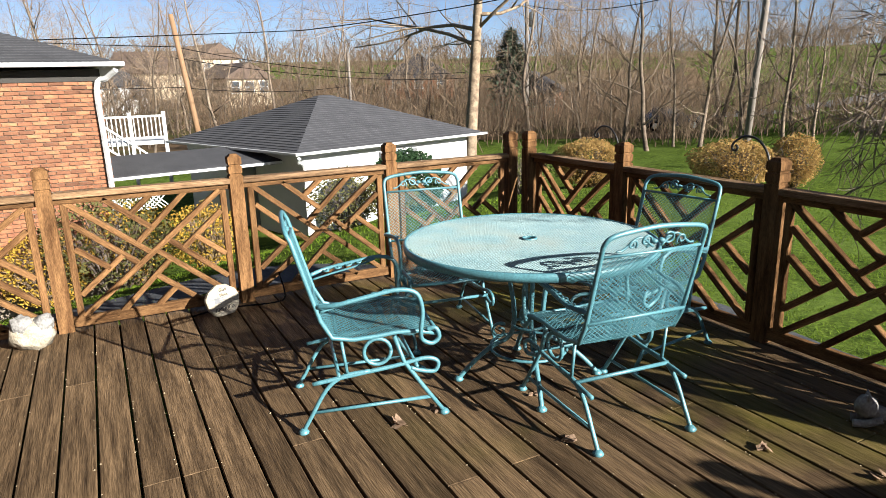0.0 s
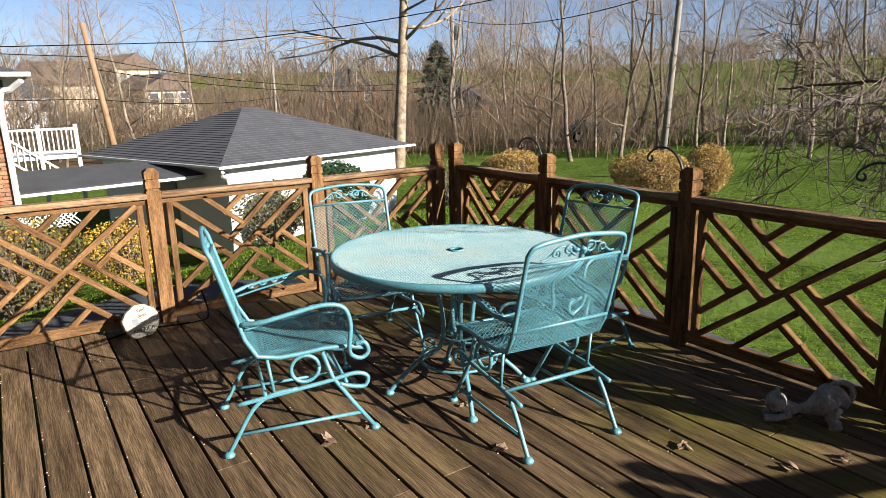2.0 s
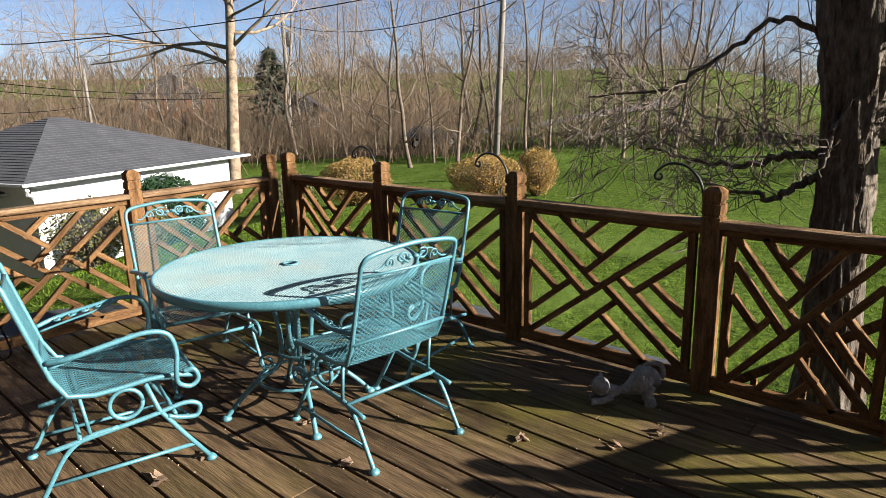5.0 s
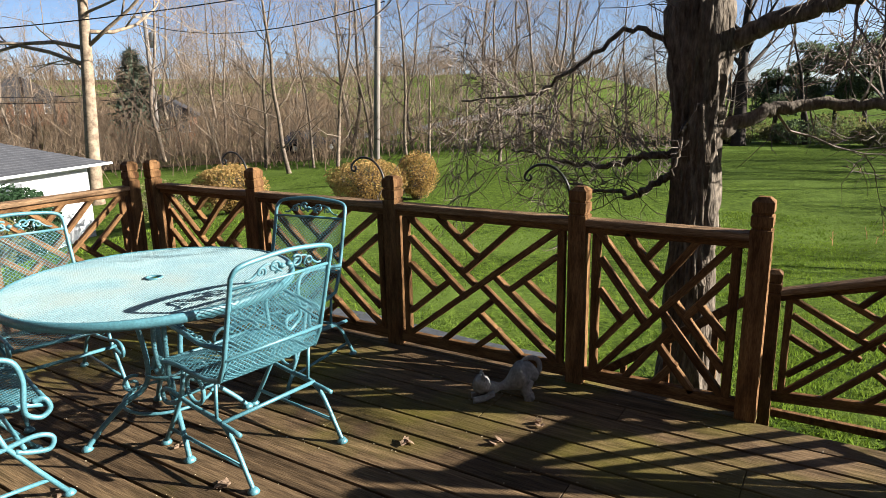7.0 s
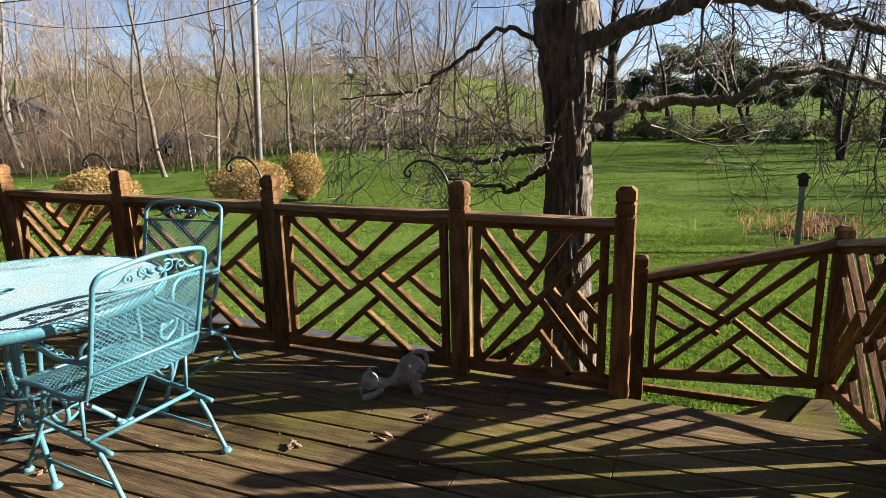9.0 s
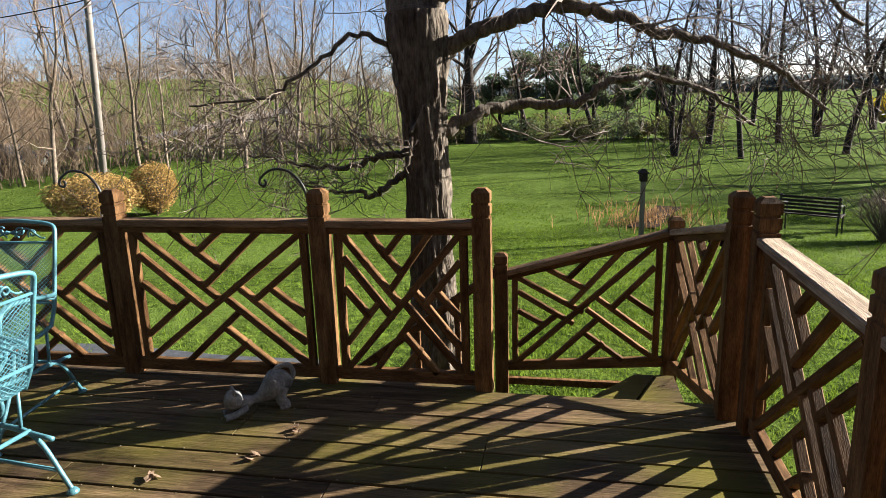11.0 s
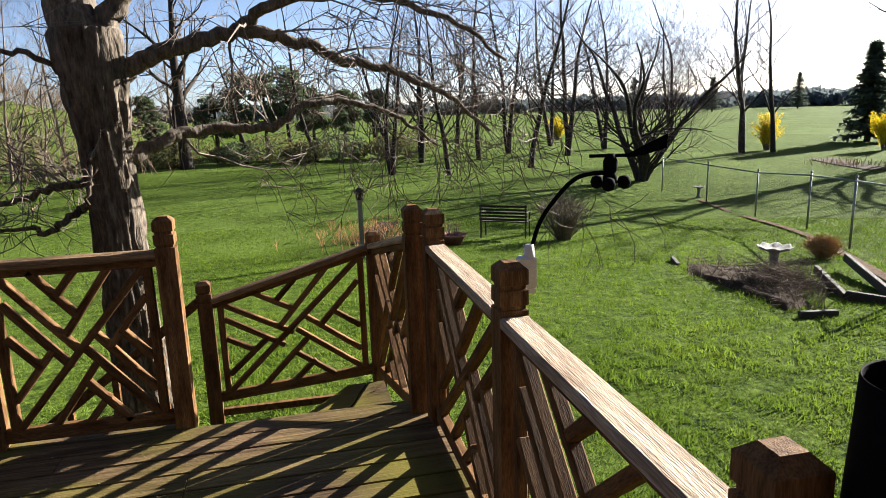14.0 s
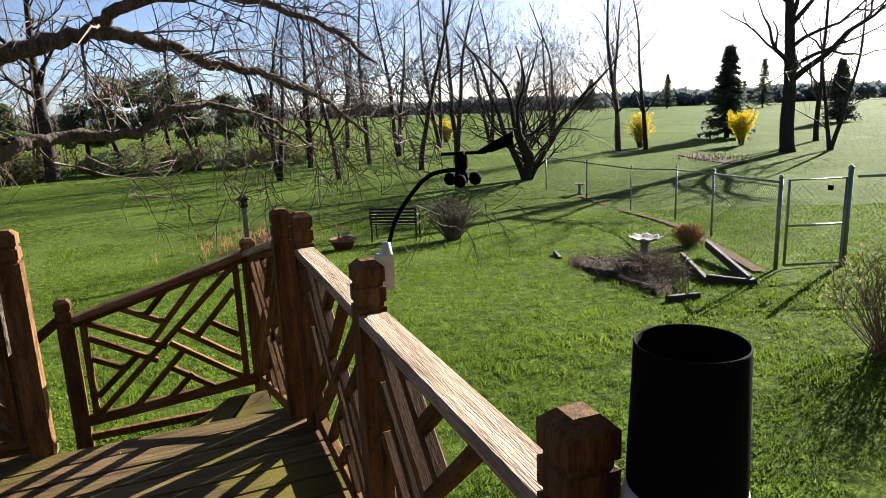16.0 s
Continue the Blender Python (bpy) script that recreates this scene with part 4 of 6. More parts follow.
# the big tree beside the deck: stout trunk and long drooping limbs, built by hand
def yard_tree():
    rs = random.Random(12)
    bx, by = 5.72, 1.38
    th = thing("shade_tree", "large bare tree with ridged dark bark beside the deck", "tree", pose(bx, by, ground_z(bx, by)))
    z0 = -ground_z(bx, by)
    T, L = Geo(), Geo()
    # trunk with furrowed bark
    n, rings = 84, 120
    for k in range(rings + 1):
        t = k / rings
        z = -0.15 + (z0 + 2.3) * t
        r = 0.166 + 0.17 * math.exp(-(z + 0.15) * 4.0) + 0.05 * math.exp(-((z - z0 - 1.95) / 0.35) ** 2) - 0.01 * t
        for i in range(n):
            a = 2 * math.pi * i / n
            fur = noise.noise(Vector((math.cos(a) * 4.5, math.sin(a) * 4.5, z * 1.3))) * 0.026 + abs(noise.noise(Vector((math.cos(a) * 9, math.sin(a) * 9, z * 2.6)))) * 0.075 - 0.012
            rr = r + fur
            T.v.append((rr * math.cos(a) + 0.03 * math.sin(z * 1.5), rr * math.sin(a) + 0.06 * t - 0.05, z))
    for k in range(rings):
        for i in range(n):
            T.f.append((k * n + i, k * n + (i + 1) % n, (k + 1) * n + (i + 1) % n, (k + 1) * n + i))
    part("trunk", T, bark, th, smooth=True)

    def limb(pts, r0, r1, kids, klen, droop, depth=2):
        c = curve([(x - bx, y - by, z + z0) for x, y, z in pts], 7)
        m = len(c)
        c = [p + Vector((rs.gauss(0, 0.012), rs.gauss(0, 0.012), rs.gauss(0, 0.012))) for p in c]
        wood = Geo().tube(c, [r0 + (r1 - r0) * i / (m - 1) for i in range(m)], 9)
        b = part("limb", wood, bark, th, smooth=True)
        tw = Geo()
        for k in range(int(kids * 1.1)):
            t = rs.uniform(0.2, 1.0)
            i = min(m - 2, int(t * (m - 1)))
            d = (c[i + 1] - c[i]).normalized()
            s = Vector((rs.gauss(0, 1), rs.gauss(0, 1), rs.gauss(-0.1 if droop < 0 else 0.5, 0.7))).normalized()
            grow(tw, tw, c[i], d * 0.55 + s * 0.8, klen * rs.uniform(0.6, 1.4), min(0.015, max(0.005, (r0 + (r1 - r0) * t) * 0.28)), depth, rs, 0.7, droop, 5, 0.22, 3, 9)
        tagged(part("twig_spray", tw, twig, b), kind="stuff")
        for v in tw.v[::173]:
            L.lathe([(0.002, v[2] - 0.012), (0.007, v[2]), (0.002, v[2] + 0.016)], 5, (v[0], v[1]))

    # forks at the top
    limb([(5.75, 1.45, 1.95), (5.8, 1.5, 2.5), (5.9, 1.6, 3.6), (6.0, 1.6, 5.2), (6.2, 1.8, 7.0)], 0.2, 0.07, 12, 1.6, 0.05)
    limb([(5.75, 1.3, 2.1), (5.7, 1.15, 2.35), (5.6, 0.75, 2.75), (5.5, 0.2, 3.4), (5.2, -0.6, 4.4)], 0.095, 0.04, 12, 1.4, 0.02)
    # long limb that bends over and hangs down
    limb([(5.72, 1.32, 1.78), (5.72, 1.05, 1.93), (5.72, 0.74, 2.03), (5.75, 0.37, 2.14), (5.75, -0.04, 2.07), (5.75, -0.4, 1.92), (5.8, -0.76, 1.84), (5.85, -1.19, 1.66), (5.9, -1.6, 1.35)], 0.076, 0.014, 18, 0.85, -0.03)
    limb([(5.75, 0.37, 2.14), (5.6, 0.1, 2.3), (5.4, -0.4, 2.35), (5.2, -1.0, 2.2), (5.1, -1.5, 1.85)], 0.05, 0.012, 13, 0.8, -0.03)
    # low limb
    limb([(5.8, 1.25, 1.25), (5.95, 0.98, 1.36), (6.1, 0.7, 1.43), (6.2, 0.2, 1.43), (6.3, -0.14, 1.6), (6.4, -0.5, 1.62), (6.5, -0.95, 1.45), (6.6, -1.3, 1.2)], 0.058, 0.013, 18, 0.9, -0.04)
    # limbs to the other side
    limb([(5.72, 1.55, 1.85), (5.6, 1.85, 2.0), (5.5, 2.2, 1.75), (5.4, 2.6, 1.55), (5.4, 3.2, 1.5)], 0.024, 0.007, 16, 0.9, -0.02)
    limb([(5.72, 1.5, 1.08), (5.7, 1.75, 1.05), (5.7, 2.1, 0.98), (5.7, 2.5, 1.0), (5.75, 2.9, 1.08)], 0.035, 0.008, 12, 0.7, 0.0)
    limb([(5.72, 1.52, 0.92), (5.65, 1.68, 0.82), (5.6, 1.8, 0.74), (5.6, 1.9, 0.79), (5.6, 2.1, 0.78), (5.6, 2.4, 0.86)], 0.03, 0.008, 9, 0.6, 0.0)
    limb([(5.75, 1.55, 2.3), (5.5, 2.0, 2.7), (5.2, 2.8, 2.7), (5.0, 3.6, 2.35), (4.9, 4.2, 2.4)], 0.045, 0.012, 7, 0.7, 0.04)
    limb([(5.6, 1.42, 1.35), (5.48, 1.43, 1.2), (5.46, 1.47, 0.95)], 0.02, 0.01, 4, 0.2, 0.1, 1)
    tagged(part("bud_scatter", L, dry_leaf, th), kind="stuff")


yard_tree()

VAR = [bare_tree("bare_tree", "tall bare woodland tree with grey-brown bark", s, 11 + (s % 3) * 2, 0.088 + 0.022 * (s % 3), wood_bark, wood_twig, 0.14, 23, 2, 4, 0.6, 0.07, 1, "woodland trees", 0.33, 0.85) for s in range(1, 7)]
rs = random.Random(77)
used = set()


def wood_tree(x, y, s):
    k = rs.randrange(len(VAR))
    if k not in used:
        used.add(k)
        put(VAR[k], x, y, s, rs.uniform(0, 360))
    else:
        put_copy(VAR[k], x, y, s, rs.uniform(0, 360))


def polar(a, d):
    """A place by bearing (degrees from +y towards +x) and distance from the deck's middle."""
    return 0.4 + d * math.sin(radians(a)), 0.4 + d * math.cos(radians(a))


for i in range(30):
    wood_tree(*polar(rs.uniform(60, 103), rs.uniform(60, 150)), rs.uniform(0.5, 0.8))
# the wood, from behind the garage round to the open lawn
for i in range(60):
    a = rs.uniform(-6, 82)
    d = rs.uniform(40, 62) if a > 30 else rs.uniform(48, 80)
    if a > 70 and rs.random() < 0.45:
        continue
    wood_tree(*polar(a, d), rs.uniform(0.75, 1.15))
for a, d, s in ((72, 41, 0.85), (74, 43, 0.7), (69, 43, 0.9), (64.5, 42, 0.8), (61, 40, 0.9), (76, 46, 0.8), (67, 36, 0.8), (60, 38, 0.9), (55, 36, 0.9), (45, 34, 0.9), (49, 35, 0.8), (63, 34, 0.9), (57, 36, 0.85), (52, 37, 1.0), (47, 36, 0.9), (43, 38, 0.95), (66, 38, 1.0), (70, 40, 0.8)):
    wood_tree(*polar(a, d), s)


def brush(name, label, spots, material, h, n, seed, r=0.012, category="thicket", lean=0.25, kids=3):
    """Bare undergrowth: countless upright twigs."""
    rs2 = random.Random(seed)
    g = Geo()
    for x, y, w in spots:
        for _ in range(n):
            px, py = x + rs2.gauss(0, w), y + rs2.gauss(0, w)
            z = ground_z(px, py)
            hh = h * rs2.uniform(0.4, 1.2)
            lx, ly = rs2.gauss(0, lean) * hh, rs2.gauss(0, lean) * hh
            g.tube([(px, py, z - 0.05), (px + lx * 0.4, py + ly * 0.4, z + hh * 0.55), (px + lx, py + ly, z + hh)], [r * 1.5, r, r * 0.4], 3)
            for _k in range(kids):
                q = rs2.uniform(0.2, 0.95)
                bx2, by2, bz2 = px + lx * q, py + ly * q, z + hh * q
                g.tube([(bx2, by2, bz2), (bx2 + rs2.gauss(0, 0.3) * hh * 0.6, by2 + rs2.gauss(0, 0.3) * hh * 0.6, bz2 + hh * 0.3)], [r * 0.8, r * 0.3], 3)
    return single(name, g, material, label, category, kind="stuff")


brush("thicket", "tangled brown bare undergrowth along the wood's edge", [(*polar(a, 40 + 8 * rs.random()), 3.0) for a in range(20, 58, 2)] + [(*polar(a, 43), 1.6) for a in range(58, 78, 3)] + [(*polar(a, 55), 3.5) for a in (*range(-6, 4, 2), *range(14, 40, 2))], wood_twig, 2.4, 42, 8, 0.014, "thicket", 0.4, 6)
brush("thicket", "tall pale saplings and brush in front of the wood", [(*polar(a, 50), 4.0) for a in range(0, 76, 3)], wood_bark, 6.0, 9, 9, 0.03)
for i in range(40):
    a = rs.uniform(-14, 60)
    wood_tree(*polar(a, rs.uniform(66, 125)), rs.uniform(0.7, 1.05))
brush("thicket", "dense brown scrub deep in the wood", [(*polar(a, 62 + 14 * rs.random()), 4.5) for a in range(-14, 54, 2)], wood_twig, 3.6, 42, 10, 0.025, "thicket", 0.4, 8)
strip("woodland_floor", [polar(a, 58) for a in range(-16, 52, 6)], 34, litter, "brown leaf litter under the wood", "leaf litter", 0.05)
strip("hill_floor", [polar(a, 122) for a in range(-18, 50, 6)], 100, litter, "brown leaf litter on the wooded hill", "leaf litter", 0.05)
brush("far_wood", "brown far wood on the hill", [(*polar(a, 105 + 40 * rs.random()), 8.0) for a in range(-16, 52, 1)] + [(*polar(a, 150 + 14 * rs.random()), 5.0) for a in range(52, 80)], wood_twig, 4.5, 16, 13, 0.05, "thicket", 0.4, 8)


def leafy(geo, c, r, n, size, rs2, squash=1.0, shell=0.5):
    """Many small leaf faces spread through a rounded, uneven space."""
    for _ in range(n):
        d = Vector((rs2.gauss(0, 1), rs2.gauss(0, 1), rs2.gauss(0, 1))).normalized()
        k = (shell + (1 - shell) * rs2.random() ** 0.5) * (1 + 0.18 * noise.noise(d * 2.3 + Vector(c)))
        p = Vector(c) + Vector((d.x * r, d.y * r, d.z * r * squash)) * k
        u = Vector((rs2.gauss(0, 1), rs2.gauss(0, 1), rs2.gauss(0, 1))).normalized()
        v = u.orthogonal().normalized()
        s = size * rs2.uniform(0.6, 1.3)
        i = len(geo.v)
        geo.v += [tuple(p - u * s), tuple(p + v * s * 0.5), tuple(p + u * s), tuple(p - v * s * 0.5)]
        geo.f.append((i, i + 1, i + 2, i + 3))


def shrub(name, label, x, y, r, h, leaf_m, n, seed, size=0.035, stems=40, stem_m=None, category="bush", leaves=True, thick=0.011, loose=0.0):
    rs2 = random.Random(seed)
    th = thing(name, label, category, pose(x, y, ground_z(x, y)))
    st = Geo()
    for _ in range(stems):
        a, k = rs2.uniform(0, 6.28), rs2.uniform(0.2, 1.0)
        dx, dy = math.cos(a) * r * k, math.sin(a) * r * k
        hh = h * rs2.uniform(0.7, 1.0) * (1 - 0.35 * k * k)
        wx, wy = rs2.gauss(0, loose) * r, rs2.gauss(0, loose) * r
        pts = [(dx * 0.15 + wx * 0.5, dy * 0.15 + wy * 0.5, -0.05), (dx * 0.5 - wx, dy * 0.5 - wy, hh * 0.55), (dx + wx, dy + wy, hh)]
        st.tube(curve(pts, 3), [thick * (1 - 0.12 * i) for i in range(7)], 4)
        for _k in range(3):
            q = Vector(pts[1]).lerp(Vector(pts[2]), rs2.uniform(0.1, 0.9))
            st.tube([q, q + Vector((rs2.gauss(0, 0.12), rs2.gauss(0, 0.12), rs2.uniform(0.05, 0.25))) * r], [0.005, 0.002], 3)
    part("stem_clump", st, stem_m or twig, th)
    if leaves:
        lv = Geo()
        leafy(lv, (0, 0, h * 0.55), r, n, size, rs2, h * 0.5 / r, 0.55)
        part("foliage", lv, leaf_m, th)
    return th


def forsythia(x, y, r, h, seed):
    """Canes that fan out from the root, set with blossom along their upper two thirds."""
    rs2 = random.Random(seed)
    th = thing("forsythia", "bright yellow flowering forsythia bush far across the lawn", "bush", pose(x, y, ground_z(x, y)), "forsythia bushes")
    st, bl = Geo(), Geo()
    for _ in range(75):
        a, k = rs2.uniform(0, 6.283), rs2.random() ** 0.7
        hh = h * rs2.uniform(0.55, 1.1)
        c = curve([(0.12 * math.cos(a), 0.12 * math.sin(a), -0.05), (0.45 * k * r * math.cos(a), 0.45 * k * r * math.sin(a), hh * 0.6), (k * r * math.cos(a), k * r * math.sin(a), hh)], 5)
        st.tube(c, [0.014 - 0.001 * i for i in range(len(c))], 4)
        for p in c[3:]:
            leafy(bl, p, 0.13, 9, 0.055, rs2)
    part("stem_clump", st, twig, th)
    part("blossom", bl, leaf_yellow, th)
    return th


shrub("ochre_bush", "clipped ochre budding bush on the lawn", *polar(51.6, 21), 1.25, 1.35, leaf_ochre, 12000, 1, 0.036, stems=160)
shrub("ochre_bush", "clipped ochre budding bush on the lawn", *polar(55.9, 21.7), 0.72, 1.5, leaf_ochre, 9000, 2, 0.034, stems=120)
shrub("ochre_bush", "clipped ochre budding bush on the lawn", *polar(40.3, 19), 1.0, 1.3, leaf_ochre, 11000, 3, 0.034, stems=140)
forsythia(37.3, -29.8, 1.0, 2.1, 4)
forsythia(33.4, -34.9, 1.0, 2.1, 5)
forsythia(58.0, -24.0, 1.4, 1.9, 6)
shrub("bare_shrub", "dense bare brown multi-stemmed shrub on the lawn", 14.5, -6.0, 0.85, 1.2, dry_leaf, 0, 7, stems=170, leaves=False, stem_m=wood_bark, thick=0.01, loose=0.09)
shrub("budding_shrub", "bare shrub with small reddish buds", 4.0, -5.75, 0.72, 1.0, dry_leaf, 420, 8, 0.014, stems=90, stem_m=stalk, thick=0.006, loose=0.15)
shrub("yew_bush", "dark green evergreen bush beside the garage", 6.9, 14.6, 0.9, 1.55, leaf_green, 7000, 9, 0.05)
for i, (x, y, r, h) in enumerate(((0.75, 11.9, 0.8, 1.35), (-0.5, 11.6, 0.65, 1.15), (1.9, 12.2, 0.65, 1.1))):
    shrub("flowering_shrub", "straggling shrub with sparse yellow blossom", x, y, r, h, bud_gold, 2600, 20 + i, 0.028, stems=120, stem_m=wood_twig)
for i, (x, y, r, h) in enumerate(((0.4, 11.4, 1.0, 1.5), (4.9, 13.4, 0.8, 1.3), (10.9, 15.6, 0.9, 1.2), (5.6, 12.6, 0.6, 0.9))):
    shrub("garden_shrub", "dull green and brown shrub beside the garage", x, y, r, h, leaf_dull, 1500, 30 + i, 0.04, stems=60)

# far tree line; its haze is only the pale leaf colour
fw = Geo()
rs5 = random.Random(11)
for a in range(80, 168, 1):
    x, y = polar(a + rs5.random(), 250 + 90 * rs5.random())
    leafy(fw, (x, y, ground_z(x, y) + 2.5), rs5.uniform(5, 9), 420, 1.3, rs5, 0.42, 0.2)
single("far_wood", fw, far_haze_tint, "far tree line beyond the open fields with haze put into its colour", "wood", kind="stuff")

# hedge line and trees at the lawn's far edge
for i, a in enumerate(range(79, 103, 2)):
    x, y = polar(a + rs.uniform(-0.6, 0.6), 45 + rs.uniform(-1, 2))
    if i % 3 == 1:
        t = bare_tree("hedgerow_tree", "dark bare tree in the hedgerow", 60 + i, 8 + i % 4, 0.17, dark_bark, wood_twig, 0.25, 12, 2, 4, 0.6, 0.08, 1, "hedgerow trees")
        put(t, x, y, 1.0, i * 40)
    shrub("hedge_bush", "green-brown hedgerow bush at the lawn's edge", x, y + 0.5, 1.1 + 0.4 * (i % 3), 1.1 + 0.35 * (i % 3), leaf_dull if i % 4 else pine_leaf, 1100, 40 + i, 0.09, stems=60)


def conifer(x, y, h, seed, label="tall dark green spruce tree", wide=0.3, leaf_m=hazed_spruce_leaf):
    rs2 = random.Random(seed)
    th = thing("spruce", label, "tree", pose(x, y, ground_z(x, y)))
    part("trunk", Geo().tube([(0, 0, -0.2), (0, 0, h * 0.5), (0, 0, h)], [0.22, 0.13, 0.02], 8), dark_bark, th, smooth=True)
    lv = Geo()
    z = h * 0.1
    while z < h:
        rr = (1 - z / h) ** 0.85 * h * wide + 0.12
        for k in range(9):
            a = rs2.uniform(0, 6.28)
            L = rr * rs2.uniform(0.65, 1.1)
            for j in range(13):
                t = (j + 1) / 13
                c = Vector((math.cos(a) * L * t, math.sin(a) * L * t, z - 0.28 * L * t + 0.12 * L * t * t))
                for _ in range(3):
                    u = Vector((math.cos(a + rs2.gauss(0, 0.9)), math.sin(a + rs2.gauss(0, 0.9)), rs2.gauss(-0.15, 0.3))) * 0.5
                    w2 = u.cross(Vector((0, 0, 1))).normalized() * 0.14
                    i = len(lv.v)
                    lv.v += [tuple(c - w2), tuple(c + u), tuple(c + w2)]
                    lv.f.append((i, i + 1, i + 2))
        z += h * 0.035
    part("foliage", lv, leaf_m, th)


def pine(x, y, h, seed):
    """A pine with a clear stem and an uneven crown of several tufted clumps."""
    rs2 = random.Random(seed)
    th = thing("pine", "dark green pine with a clear dark stem", "tree", pose(x, y, ground_z(x, y)), "pines")
    part("trunk", Geo().tube(curve([(0, 0, -0.2), (rs2.gauss(0, 0.15), rs2.gauss(0, 0.15), h * 0.5), (0, 0, h * 0.95)], 4), [0.17 - 0.015 * i for i in range(9)], 8), dark_bark, th, smooth=True)
    lv, lw = Geo(), Geo()
    for k in range(16):
        z = h * rs2.uniform(0.36, 0.98)
        a, L = rs2.uniform(0, 6.28), h * rs2.uniform(0.08, 0.34) * (1.25 - z / h)
        c = (math.cos(a) * L, math.sin(a) * L, z)
        lw.tube([(0, 0, z - 0.25), (c[0] * 0.6, c[1] * 0.6, z - 0.05), c], [0.045, 0.03, 0.012], 5)
        leafy(lv, c, h * rs2.uniform(0.09, 0.16), 260, 0.13, rs2, 0.55, 0.25)
    part("limb_frame", lw, dark_bark, th)
    part("foliage", lv, pine_leaf, th)


conifer(40, -40.3, 7.0, 1)
conifer(50, -66, 6.5, 2)
conifer(*polar(33.6, 58), 7.6, 3, "broad dull green evergreen behind the garage", 0.4)
for i, (a, d, h) in enumerate(((84.5, 52, 5.0), (86.5, 50, 6.2), (88.5, 54, 6.6), (90.5, 50, 6.4), (92.5, 53, 5.6), (95, 50, 5.2), (97.5, 55, 4.8), (79.5, 54, 4.6))):
    pine(*polar(a, d), h, 10 + i)
for i, (a, d) in enumerate(((125, 190), (131, 210), (138, 170), (147, 180), (119, 200))):
    conifer(*polar(a, d), 9.0 + i % 3, 30 + i, "dark green spruce far across the fields")

# trees on the open side
mt = bare_tree("spreading_tree", "dark many-stemmed bare tree on the lawn", 31, 8.0, 0.16, dark_bark, purple_twig, 0.12, 10, 3, 4, 0.65, 0.05, 6, "", 0.4, 0.95, wander=0.17)
put(mt, 25.8, -14.4, 1.0, 40)
bt = bare_tree("lawn_tree", "tall dark bare tree on the lawn", 42, 16, 0.42, dark_bark, dark_bark, 0.2, 15, 3, 3, 0.6, 0.05, 1, "", 0.42, 0.85, 0.6, 0.05)
put(bt, 27.6, -32.3, 1.0, 15)
LAWN_TREES = []
for i, (a, d, s) in enumerate(((104, 33, 0.7), (99, 34, 0.75), (111, 36, 0.85), (127.6, 45, 0.95), (129.8, 46, 0.85), (143, 44, 0.7), (106.5, 42, 0.9), (114, 44, 1.0), (142, 52, 1.0))):
    t = bare_tree("lawn_tree", "slender dark bare tree beyond the lawn", 50 + i, 13, 0.19, dark_bark, purple_twig if i % 2 else dark_bark, 0.2, 14, 3, 3, 0.55, 0.1, 1 + i % 2, wander=0.06)
    put(t, *polar(a, d), s, i * 50)
    LAWN_TREES.append(t)
for i, (a, d, s) in enumerate(((101.5, 41, 0.85), (109, 47, 0.95), (112.5, 54, 1.0), (117, 50, 0.9), (122, 56, 0.9), (104.5, 60, 1.0))):
    c = copy_thing(LAWN_TREES[(1, 3, 5, 7)[i % 4]], pose(*polar(a, d), ground_z(*polar(a, d)), 0, 0, 71 * i))
    c.scale = (s, s, s)
sy = bare_tree("sycamore", "tall bare tree with pale mottled bark behind the garage", 21, 16, 0.28, pale_bark, pale_bark, 0.3, 24, 3, 4, 0.75, -0.02, 1, "", 0.42, 1.3, 0.4, 0.012)
put(sy, 14.4, 24.6, 1.0, 60)
wt = bare_tree("hedgerow_tree", "stout dark bare tree at the lawn's far edge", 71, 13, 0.42, dark_bark, wood_twig, 0.33, 13, 3, 3, 0.6, 0.08, 1, "hedgerow trees", 0.36, 0.8, 0.5, 0.04)
put(wt, *polar(82.1, 44), 1.0, 20)
for i, (a, d, s) in enumerate(((4, 40, 0.9), (9, 44, 1.0), (-2, 42, 1.0), (14, 46, 0.9), (1, 50, 1.1))):
    wood_tree(*polar(a, d), s)


# ---- buildings ----
def gable_window(parent, w, h, m, frame_m=white_paint):
    win = part("window", Geo().box(-w / 2, w / 2, -0.02, 0.06, 0, h), glass, parent, "dark window with white frame", m=m)
    for k, b in enumerate(((-w / 2 - 0.06, -w / 2, 0, h), (w / 2, w / 2 + 0.06, 0, h), (-w / 2 - 0.06, w / 2 + 0.06, h, h + 0.07), (-w / 2 - 0.06, w / 2 + 0.06, -0.07, 0), (-w / 2, w / 2, h * 0.48, h * 0.52))):
        part("window_frame", Geo().box(b[0], b[1], -0.045, 0.0, b[2], b[3]), frame_m, win)
    return win


